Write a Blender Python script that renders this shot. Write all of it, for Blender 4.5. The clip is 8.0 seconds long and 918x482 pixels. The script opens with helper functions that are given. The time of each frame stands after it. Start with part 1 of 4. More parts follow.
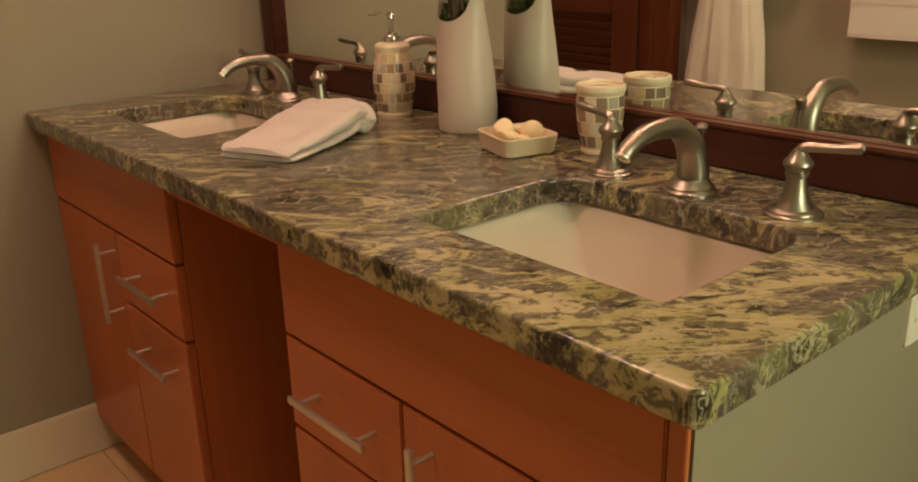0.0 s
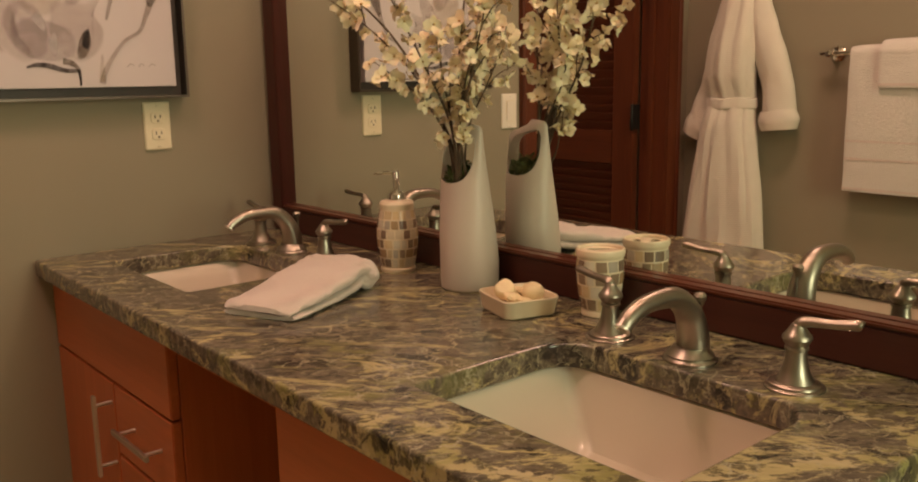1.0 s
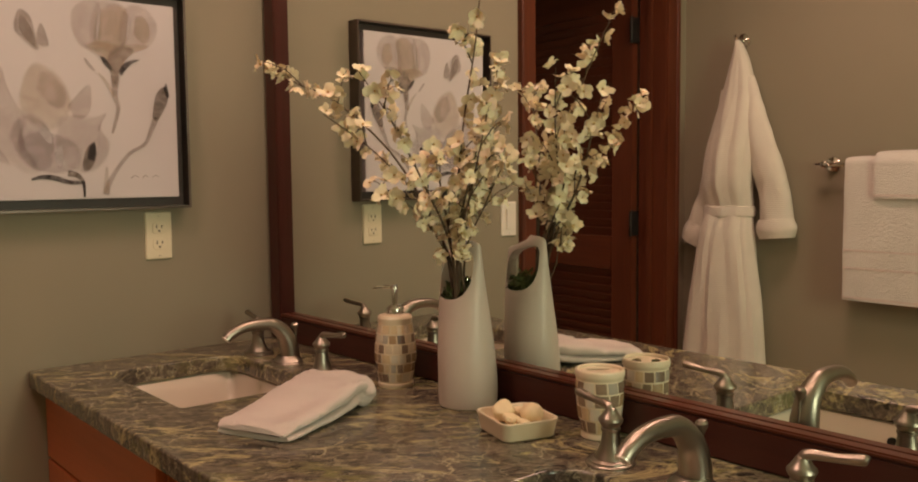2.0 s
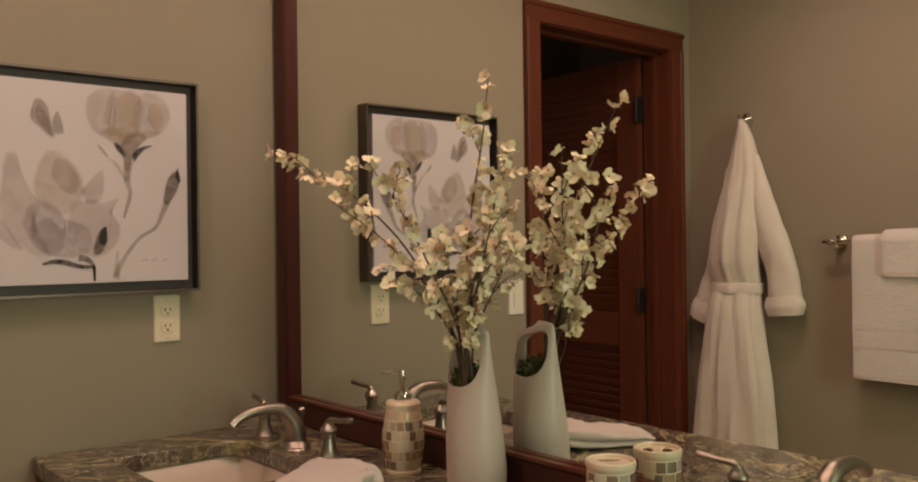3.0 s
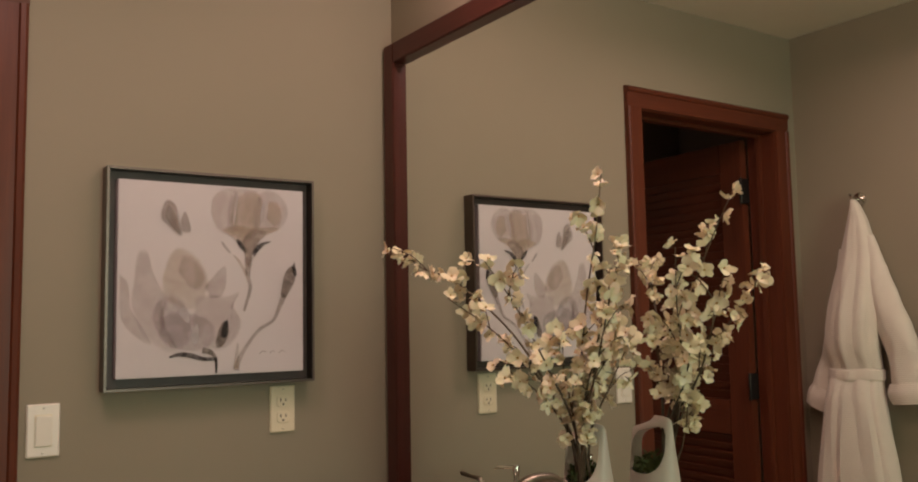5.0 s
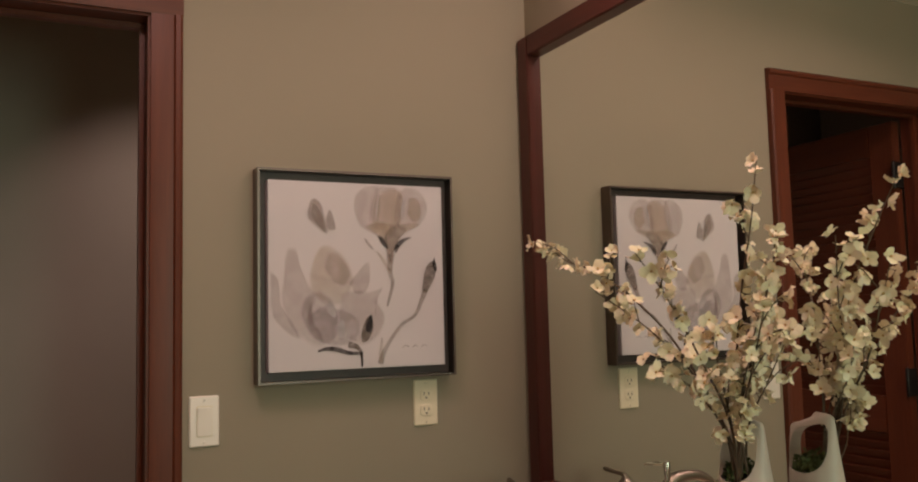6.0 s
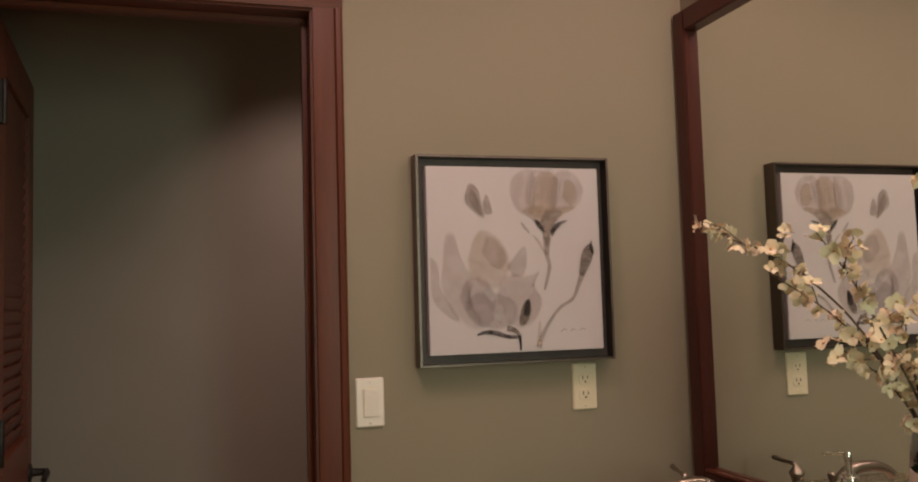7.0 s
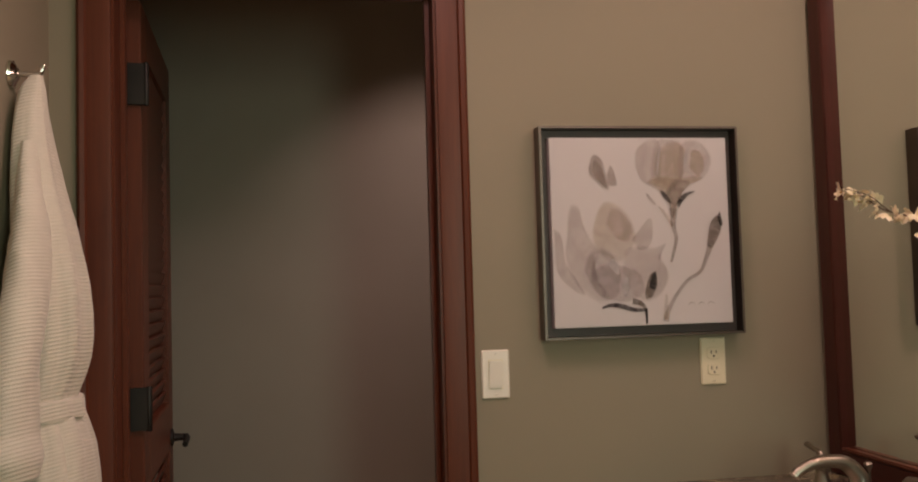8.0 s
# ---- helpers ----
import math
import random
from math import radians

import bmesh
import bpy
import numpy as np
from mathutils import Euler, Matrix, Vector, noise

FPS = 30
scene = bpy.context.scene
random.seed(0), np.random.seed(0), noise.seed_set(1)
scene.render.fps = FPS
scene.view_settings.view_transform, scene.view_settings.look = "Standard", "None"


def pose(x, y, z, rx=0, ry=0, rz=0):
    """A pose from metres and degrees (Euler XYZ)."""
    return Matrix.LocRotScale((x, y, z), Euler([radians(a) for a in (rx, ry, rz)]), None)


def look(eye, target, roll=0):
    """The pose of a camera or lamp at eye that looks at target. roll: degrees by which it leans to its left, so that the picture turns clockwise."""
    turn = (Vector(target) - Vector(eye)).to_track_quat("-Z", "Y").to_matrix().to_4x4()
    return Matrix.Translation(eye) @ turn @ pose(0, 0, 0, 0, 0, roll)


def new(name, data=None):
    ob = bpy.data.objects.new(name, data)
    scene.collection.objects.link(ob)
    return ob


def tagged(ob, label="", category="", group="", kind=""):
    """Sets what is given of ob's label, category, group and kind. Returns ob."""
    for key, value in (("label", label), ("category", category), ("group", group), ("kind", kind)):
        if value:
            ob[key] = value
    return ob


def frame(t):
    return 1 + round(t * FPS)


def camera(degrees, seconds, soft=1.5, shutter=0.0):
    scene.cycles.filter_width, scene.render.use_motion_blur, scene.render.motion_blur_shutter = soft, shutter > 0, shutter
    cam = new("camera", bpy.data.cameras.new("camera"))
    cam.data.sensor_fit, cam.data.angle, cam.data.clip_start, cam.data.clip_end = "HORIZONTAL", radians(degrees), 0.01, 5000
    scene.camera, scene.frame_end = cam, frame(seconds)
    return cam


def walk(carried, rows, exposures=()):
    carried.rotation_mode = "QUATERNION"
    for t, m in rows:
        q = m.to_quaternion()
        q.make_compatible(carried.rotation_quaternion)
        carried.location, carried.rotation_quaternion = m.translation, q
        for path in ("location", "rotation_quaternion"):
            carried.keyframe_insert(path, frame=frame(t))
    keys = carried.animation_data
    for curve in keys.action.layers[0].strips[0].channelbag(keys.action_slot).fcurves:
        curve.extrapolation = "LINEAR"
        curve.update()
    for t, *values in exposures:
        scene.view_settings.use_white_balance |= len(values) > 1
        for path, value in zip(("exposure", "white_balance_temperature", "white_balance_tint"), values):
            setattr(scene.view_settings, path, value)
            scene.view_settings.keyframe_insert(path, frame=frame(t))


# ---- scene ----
cam = camera(55.17, 8.0, 2.0)
PATH = [
    (0.0, pose(-1.1691, -2.1187, 1.2309, 70.8036, 1.5346, -41.0087)),
    (0.5, pose(-1.1647, -2.1173, 1.2574, 75.5043, 1.1638, -40.9911)),
    (1.0, pose(-1.1635, -2.1178, 1.2789, 79.3922, 0.8939, -40.6541)),
    (1.5, pose(-1.1595, -2.1165, 1.2985, 82.5618, 0.7576, -40.4361)),
    (2.0, pose(-1.1545, -2.1137, 1.3180, 85.5712, 0.5516, -40.5727)),
    (3.5, pose(-1.1638, -2.1167, 1.3618, 92.1832, 0.9253, -39.6921)),
    (4.0, pose(-1.1710, -2.1199, 1.3703, 94.0661, 1.1307, -38.7904)),
    (5.5, pose(-1.2145, -2.0959, 1.3837, 95.2957, 1.1891, -30.3662)),
    (6.0, pose(-1.2306, -2.0802, 1.3820, 95.0515, 1.4309, -26.0002)),
    (6.5, pose(-1.2489, -2.0670, 1.3818, 94.6347, 1.6687, -21.2259)),
    (7.0, pose(-1.2683, -2.0582, 1.3822, 94.2651, 1.6676, -16.9042)),
    (7.5, pose(-1.2858, -2.0555, 1.3792, 93.5798, 1.6285, -13.3274)),
    (8.0, pose(-1.3077, -2.0479, 1.3710, 93.0302, 1.6602, -9.9240)),
]
# the film's white balance drifts from warm to neutral
walk(cam, PATH, [(0.0, 0.38, 7450, 17), (1.0, 0.23, 7450, 20), (2.0, 0.10, 6850, 17), (3.5, 0.01, 6200, 16), (5.5, -0.02, 5920, 16), (8.0, -0.01, 6020, 19)])

# ---- light ----
world = bpy.data.worlds.new("world")
scene.world = world
world.use_nodes = True
sky = world.node_tree.nodes.new("ShaderNodeTexSky")
sky.sky_type, sky.sun_disc, sky.sun_elevation, sky.sun_rotation = "NISHITA", False, radians(35), radians(160)
world.node_tree.links.new(sky.outputs[0], world.node_tree.nodes["Background"].inputs[0])
world.node_tree.nodes["Background"].inputs[1].default_value = 0.08


def lamp(name, place, target, power, size, colour, size_y=None, spread=180):
    data = bpy.data.lights.new(name, "AREA")
    data.energy, data.color, data.size = power, colour, size
    data.shape = "RECTANGLE" if size_y else "DISK"
    if size_y:
        data.size_y = size_y
    data.spread = radians(spread)
    ob = new(name, data)
    ob.matrix_world = look(place, target)
    return ob


WARM = (1.0, 0.645, 0.53)


def bulb(name, place, power, radius):
    data = bpy.data.lights.new(name, "POINT")
    data.energy, data.color, data.shadow_soft_size = power, WARM, radius
    ob = new(name, data)
    ob.location = place
    return ob


# the vanity light over the mirror, a ceiling light in the room, and the window behind
for y in (-0.60, -1.05, -1.50):
    bulb("vanity_bulb", (-0.17, y, 2.31), 4.2, 0.06)
lamp("room_downlight", (-1.08, -0.85, 2.47), (-1.08, -0.849, 0), 8.6, 0.40, WARM, spread=165)
lamp("window_daylight", (-0.40, -3.56, 1.55), (-1.7, -0.5, 1.85), 24.0, 0.62, (0.84, 1.0, 0.68), 1.2)
lamp("closet_downlight", (-0.84, 0.70, 2.47), (-0.84, 0.701, 0), 4.0, 0.22, (1.0, 0.70, 0.55), spread=104)

# ---- materials ----
def material(name, base, rough=0.5, metal=0.0, spec=0.5):
    m = bpy.data.materials.new(name)
    m.use_nodes = True
    b = m.node_tree.nodes["Principled BSDF"]
    b.inputs["Base Color"].default_value = (*base, 1)
    b.inputs["Roughness"].default_value = rough
    b.inputs["Metallic"].default_value = metal
    b.inputs["Specular IOR Level"].default_value = spec
    return m


def node(m, kind, **values):
    n = m.node_tree.nodes.new(kind)
    for k, v in values.items():
        n.inputs[k].default_value = v
    return n


def link(m, a, b):
    m.node_tree.links.new(a, b)


def coords(m, scale=(1, 1, 1), turn=(0, 0, 0)):
    t = node(m, "ShaderNodeTexCoord")
    p = node(m, "ShaderNodeMapping", Scale=scale, Rotation=turn)
    link(m, t.outputs["Object"], p.inputs["Vector"])
    return p.outputs["Vector"]


def noise_tex(m, vec, scale, detail=4.0, rough=0.55, warp=0.0):
    n = node(m, "ShaderNodeTexNoise", Scale=scale, Detail=detail, Roughness=rough, Distortion=warp)
    link(m, vec, n.inputs["Vector"])
    return n.outputs["Fac"]


def ramp(m, fac, stops):
    r = node(m, "ShaderNodeValToRGB")
    e = r.color_ramp.elements
    while len(e) < len(stops):
        e.new(0.5)
    for el, (pos, col) in zip(e, stops):
        el.position, el.color = pos, (*col, 1) if len(col) == 3 else col
    link(m, fac, r.inputs["Fac"])
    return r.outputs["Color"]


def mix(m, fac, a, b, mode="MIX"):
    n = m.node_tree.nodes.new("ShaderNodeMix")
    n.data_type, n.blend_type = "RGBA", mode
    for sock, v in ((n.inputs[0], fac), (n.inputs[6], a), (n.inputs[7], b)):
        if isinstance(v, (int, float)):
            sock.default_value = v
        elif isinstance(v, tuple):
            sock.default_value = (*v, 1)
        else:
            link(m, v, sock)
    return n.outputs[2]


def bump(m, height, strength=0.2, distance=0.001):
    n = node(m, "ShaderNodeBump", Strength=strength, Distance=distance)
    link(m, height, n.inputs["Height"])
    link(m, n.outputs["Normal"], m.node_tree.nodes["Principled BSDF"].inputs["Normal"])


def paint_base(m, colour):
    link(m, colour, m.node_tree.nodes["Principled BSDF"].inputs["Base Color"])


def mottled(name, a, b, rough, scale=3.0, grain=120.0, relief=0.15, depth=0.0006, metal=0.0):
    """A surface of two close tones with large patches and a fine relief."""
    m = material(name, a, rough, metal)
    v = coords(m)
    paint_base(m, ramp(m, noise_tex(m, v, scale, 5), [(0.3, a), (0.7, b)]))
    bump(m, noise_tex(m, v, grain, 3), relief, depth)
    return m


def wood(name, dark, light, axis, rough=0.35, scale=1.0):
    m = material(name, dark, rough, 0.0, 0.3)
    s = {"x": (1.2, 22, 22), "y": (22, 1.2, 22), "z": (22, 22, 1.2)}[axis]
    v = coords(m, tuple(c * scale for c in s))
    g = noise_tex(m, v, 1.6, 6, 0.6, 0.6)
    fine = noise_tex(m, coords(m, tuple(c * 5 * scale for c in s)), 1.5, 3)
    col = ramp(m, g, [(0.25, dark), (0.75, light)])
    paint_base(m, mix(m, 0.25, col, ramp(m, fine, [(0.35, dark), (0.65, light)])))
    bump(m, fine, 0.05, 0.0004)
    return m


def marble():
    """Brown serpentine breccia: dark rounded fragments in yellow-green and cream, laced with pale veins."""
    m = material("green_marble", (0.1, 0.09, 0.06), 0.17)
    place = node(m, "ShaderNodeTexCoord").outputs["Object"]

    def number(op, a, b=0.0, clamp=False):
        n = m.node_tree.nodes.new("ShaderNodeMath")
        n.operation, n.use_clamp = op, clamp
        for sock, v in zip(n.inputs, (a, b)):
            if isinstance(v, (int, float)):
                sock.default_value = v
            else:
                link(m, v, sock)
        return n.outputs[0]

    def bent(amount, scale, detail=5.0):
        """The place, pushed about by clouds."""
        n = node(m, "ShaderNodeTexNoise", Scale=scale, Detail=detail, Roughness=0.6)
        link(m, place, n.inputs["Vector"])
        c = mix(m, 1.0, n.outputs["Color"], (0.5, 0.5, 0.5), "SUBTRACT")
        return mix(m, 1.0, place, mix(m, 1.0, c, (amount, amount, amount), "MULTIPLY"), "ADD")

    def flow(vec, turn, scale, seed=0.0):
        """Turned so that the stone's grain runs along the first axis, then stretched."""
        r = node(m, "ShaderNodeMapping", Rotation=(0.0, 0.0, radians(turn)), Location=(seed, seed * 0.7, seed * 0.3))
        link(m, vec, r.inputs["Vector"])
        p = node(m, "ShaderNodeMapping", Scale=scale)
        link(m, r.outputs["Vector"], p.inputs["Vector"])
        return p.outputs["Vector"]

    def cloud(turn, scale, seed, detail=6.0, warp=0.6):
        return noise_tex(m, flow(place, turn, scale, seed), 1.0, detail, 0.62, warp)

    def step(value, low, high):
        return ramp(m, value, [(low, (0, 0, 0)), (high, (1, 1, 1))])

    def both(a, b):
        return mix(m, 1.0, a, b, "MULTIPLY")

    def edges(vec, turn, scale, seed):
        c = node(m, "ShaderNodeTexVoronoi", Scale=1.0)
        c.feature = "DISTANCE_TO_EDGE"
        link(m, flow(vec, turn, scale, seed), c.inputs["Vector"])
        return c.outputs["Distance"]

    def line(value, width):
        return ramp(m, value, [(0.5 - width, (0, 0, 0)), (0.5, (1, 1, 1)), (0.5 + width, (0, 0, 0))])

    axes = node(m, "ShaderNodeSeparateXYZ")
    link(m, bent(0.35, 3.2), axes.inputs[0])
    # how much pale matrix there is: most at the open end and along the front
    rich = number("ADD", number("MULTIPLY", number("ADD", axes.outputs[1], 1.17), -1.15), number("MULTIPLY", number("ADD", axes.outputs[0], 0.36), -1.3))
    rich = number("MAXIMUM", number("MINIMUM", rich, 1.0), 0.0)
    grain = cloud(40, (10, 21, 16), 0.0, 10.0, 1.0)
    fine = cloud(40, (55, 120, 90), 3.0, 6.0, 0.4)
    col = ramp(m, grain, [(0.30, (0.042, 0.031, 0.024)), (0.44, (0.092, 0.071, 0.054)), (0.56, (0.138, 0.110, 0.080)), (0.70, (0.205, 0.170, 0.118))])
    col = mix(m, 0.42, col, ramp(m, fine, [(0.36, (0.022, 0.017, 0.014)), (0.50, (0.105, 0.085, 0.062)), (0.64, (0.28, 0.24, 0.165))]))
    green = both(step(cloud(40, (3.5, 7, 6), 6.1), 0.50, 0.62), step(cloud(40, (14, 30, 24), 2.4), 0.44, 0.58))
    col = mix(m, both(green, (0.75, 0.75, 0.75)), col, mix(m, fine, (0.11, 0.105, 0.035), (0.30, 0.28, 0.11)))
    # pale matrix between dark fragments
    rim = edges(bent(0.10, 9.0, 8.0), 40, (5.0, 9.5, 7.0), 1.7)
    gate = number("MULTIPLY", rich, number("MULTIPLY", cloud(40, (4, 8, 7), 4.4, 5.0), 0.50))
    body = step(number("ADD", number("SUBTRACT", gate, rim), number("MULTIPLY", number("SUBTRACT", cloud(40, (26, 44, 34), 7.7, 8.0), 0.5), 0.62)), 0.04, 0.08)
    pale = ramp(m, cloud(40, (5, 11, 9), 8.3, 7.0), [(0.36, (0.20, 0.18, 0.065)), (0.48, (0.33, 0.295, 0.125)), (0.58, (0.45, 0.375, 0.20)), (0.70, (0.56, 0.46, 0.29))])
    pale = mix(m, both(step(cloud(40, (34, 52, 44), 5.9, 8.0), 0.50, 0.55), (0.8, 0.8, 0.8)), pale, (0.045, 0.036, 0.024))
    col = mix(m, both(body, (0.92, 0.92, 0.92)), col, pale)
    # near-black fragments
    dark = both(step(cloud(40, (11, 19, 15), 9.9, 8.0), 0.57, 0.61), step(fine, 0.36, 0.48))
    col = mix(m, both(dark, (0.9, 0.9, 0.9)), col, (0.018, 0.014, 0.012))
    # long swirling veins, then fine lace and hairlines
    col = mix(m, both(line(cloud(44, (1.6, 5.0, 5), 0.9, 7.0, 1.2), 0.017), step(grain, 0.40, 0.52)), col, (0.47, 0.40, 0.20))
    col = mix(m, both(line(cloud(30, (3.0, 9, 8), 2.1, 7.0, 1.0), 0.012), step(cloud(20, (8, 10, 9), 3.7), 0.44, 0.56)), col, (0.42, 0.36, 0.20))
    lace = ramp(m, edges(bent(0.11, 20.0, 9.0), 40, (7, 14, 2.5), 0.3), [(0.0, (1, 1, 1)), (0.026, (0, 0, 0))])
    col = mix(m, both(lace, step(cloud(15, (7, 9, 8), 4.4), 0.47, 0.62)), col, (0.44, 0.385, 0.24))
    hair = ramp(m, edges(bent(0.07, 30.0, 8.0), 35, (20, 36, 4), 5.2), [(0.0, (1, 1, 1)), (0.035, (0, 0, 0))])
    col = mix(m, both(hair, step(cloud(25, (9, 14, 12), 8.8), 0.42, 0.58)), col, (0.40, 0.36, 0.25))
    paint_base(m, col)
    bump(m, grain, 0.03, 0.0006)
    return m


def cloth(name, a, b, ribs=None):
    m = material(name, a, 0.95, 0, 0.1)
    m.node_tree.nodes["Principled BSDF"].inputs["Sheen Weight"].default_value = 0.25
    v = coords(m)
    paint_base(m, ramp(m, noise_tex(m, v, 9, 5), [(0.3, a), (0.7, b)]))
    loops = noise_tex(m, v, 420, 2)
    if ribs:
        wv = node(m, "ShaderNodeTexWave", Scale=ribs, Distortion=0.6, Detail=1.0)
        link(m, coords(m, (1, 1, 1), (radians(6), radians(14), 0)), wv.inputs["Vector"])
        wv.bands_direction = "Z"
        bump(m, mix(m, 0.35, wv.outputs["Fac"], loops), 0.42, 0.003)
    else:
        bump(m, mix(m, 0.5, loops, noise_tex(m, v, 170, 3)), 0.9, 0.006)
    return m


def brushed(name, base, rough):
    m = material(name, base, rough, 1.0)
    v = coords(m, (40, 40, 400))
    r = node(m, "ShaderNodeMapRange")
    link(m, noise_tex(m, v, 3.0, 3), r.inputs["Value"])
    r.inputs["To Min"].default_value, r.inputs["To Max"].default_value = rough - 0.06, rough + 0.1
    link(m, r.outputs["Result"], m.node_tree.nodes["Principled BSDF"].inputs["Roughness"])
    return m


def varied(name, tones, rough):
    """One of several tones for each piece, by chance."""
    m = material(name, tones[0], rough)
    info = node(m, "ShaderNodeObjectInfo")
    r = node(m, "ShaderNodeValToRGB")
    r.color_ramp.interpolation = "CONSTANT"
    e = r.color_ramp.elements
    while len(e) < len(tones):
        e.new(0.5)
    for i, (el, c) in enumerate(zip(e, tones)):
        el.position, el.color = i / len(tones), (*c, 1)
    link(m, info.outputs["Random"], r.inputs["Fac"])
    cloud = noise_tex(m, coords(m), 60, 4)
    paint_base(m, mix(m, 0.12, r.outputs["Color"], ramp(m, cloud, [(0.3, (0.2, 0.16, 0.1)), (0.7, (0.6, 0.52, 0.4))])))
    bump(m, cloud, 0.1, 0.0005)
    return m


def wash(name, tone, strength=0.8, scale=22.0):
    """Watercolour: thin pigment, softer towards its border and uneven within."""
    m = material(name, tone, 0.8, 0, 0.2)
    edge = node(m, "ShaderNodeVertexColor")
    edge.layer_name = "soft"
    cloud = ramp(m, noise_tex(m, coords(m), scale, 5, 0.6, 0.8), [(0.3, (0.45, 0.45, 0.45)), (0.7, (1, 1, 1))])
    k = mix(m, 1.0, ramp(m, edge.outputs["Color"], [(0.0, (0, 0, 0)), (0.55, (1, 1, 1))]), cloud, "MULTIPLY")
    k = mix(m, 1.0, k, (strength, strength, strength), "MULTIPLY")
    link(m, k, m.node_tree.nodes["Principled BSDF"].inputs["Alpha"])
    return m



PAINT = mottled("sage_wall_paint", (0.254, 0.218, 0.152), (0.271, 0.233, 0.164), 0.75, 1.5, 260, 0.12, 0.0006)
CEIL = mottled("ceiling_paint", (0.62, 0.58, 0.47), (0.66, 0.62, 0.5), 0.85, 2, 200, 0.15, 0.0008)
CLOSET = mottled("closet_wall_paint", (0.250, 0.224, 0.188), (0.272, 0.246, 0.206), 0.8, 2, 240, 0.12, 0.0006)
TRIMWHITE = mottled("cream_trim_paint", (0.62, 0.55, 0.42), (0.66, 0.59, 0.46), 0.45, 4, 90, 0.05)
TILE = mottled("tan_floor_tile", (0.60, 0.40, 0.21), (0.68, 0.48, 0.27), 0.4, 5, 60, 0.1)
GROUT = mottled("floor_grout", (0.36, 0.28, 0.18), (0.4, 0.31, 0.2), 0.9, 9, 200, 0.2)
MAHOGANY = wood("mahogany_z", (0.072, 0.0175, 0.0076), (0.124, 0.031, 0.0120), "z", 0.42)
MAHOGANY_Y = wood("mahogany_y", (0.072, 0.0175, 0.0076), (0.124, 0.031, 0.0120), "y", 0.42)
MAHOGANY_X = wood("mahogany_x", (0.072, 0.0175, 0.0076), (0.124, 0.031, 0.0120), "x", 0.42)
FRAMEWOOD = wood("mirror_frame_wood_z", (0.050, 0.0135, 0.010), (0.080, 0.022, 0.015), "z", 0.3)
LEDGEWOOD = wood("mirror_ledge_wood", (0.10, 0.030, 0.018), (0.15, 0.046, 0.026), "y", 0.28)
FRAMEWOOD_Y = wood("mirror_frame_wood_y", (0.050, 0.0135, 0.010), (0.080, 0.022, 0.015), "y", 0.3)
CHERRY = wood("cherry_veneer", (0.42, 0.115, 0.044), (0.54, 0.155, 0.060), "y", 0.3, 0.8)
CHERRY_Z = wood("cherry_veneer_z", (0.42, 0.115, 0.044), (0.54, 0.155, 0.060), "z", 0.3, 0.8)
# near-black colour that stands in for the shade inside the cabinets
GAPSHADE = mottled("recess_shade", (0.03, 0.012, 0.008), (0.04, 0.016, 0.01), 0.8)
MARBLE = marble()
PORCELAIN = mottled("white_porcelain", (0.64, 0.55, 0.45), (0.67, 0.58, 0.48), 0.08, 4, 20, 0.02)
VASEWHITE = mottled("white_glazed_ceramic", (0.52, 0.44, 0.375), (0.55, 0.47, 0.405), 0.42, 5, 40, 0.04)
CREAM = mottled("cream_ceramic", (0.70, 0.57, 0.40), (0.76, 0.63, 0.46), 0.35, 20, 90, 0.08)
SOAP = mottled("cream_soap", (0.78, 0.61, 0.37), (0.84, 0.69, 0.45), 0.55, 30, 120, 0.25)
NICKEL = brushed("brushed_nickel", (0.345, 0.300, 0.248), 0.34)
CHROME = material("chrome", (0.75, 0.73, 0.7), 0.06, 1.0)
STEEL = brushed("satin_steel", (0.68, 0.62, 0.54), 0.40)
IRON = mottled("dark_bronze_metal", (0.018, 0.015, 0.014), (0.03, 0.025, 0.022), 0.45, 20, 90, 0.1, 0.0006, 0.6)
PLATE = mottled("white_plate_plastic", (0.74, 0.69, 0.6), (0.76, 0.71, 0.62), 0.35, 6, 60, 0.02)
PLATEIVORY = mottled("ivory_plate_plastic", (0.70, 0.62, 0.44), (0.72, 0.64, 0.46), 0.35, 6, 60, 0.02)
# the shade within small openings, put on as a dark colour
SLOTSHADE = material("slot_shade", (0.03, 0.02, 0.015), 0.7)
TERRY = cloth("white_terry", (0.66, 0.62, 0.56), (0.71, 0.67, 0.61))
TOWELPINK = cloth("white_cotton_towel", (0.66, 0.555, 0.50), (0.70, 0.595, 0.535))
WAFFLE = cloth("ribbed_white_cotton", (0.62, 0.57, 0.485), (0.67, 0.62, 0.53), 46.0)
MOSAIC = varied("mosaic_tile_glaze", [(0.70, 0.52, 0.31), (0.38, 0.24, 0.13), (0.66, 0.57, 0.46), (0.15, 0.09, 0.065), (0.60, 0.44, 0.27), (0.21, 0.13, 0.09), (0.25, 0.165, 0.11), (0.68, 0.60, 0.48), (0.42, 0.36, 0.30), (0.66, 0.53, 0.38)], 0.22)
PETAL = mottled("cream_petal", (0.76, 0.635, 0.42), (0.82, 0.725, 0.54), 0.7, 40, 200, 0.2)
PETAL.node_tree.nodes["Principled BSDF"].inputs["Subsurface Weight"].default_value = 0.15
PETAL.node_tree.nodes["Principled BSDF"].inputs["Subsurface Radius"].default_value = (0.004, 0.003, 0.001)
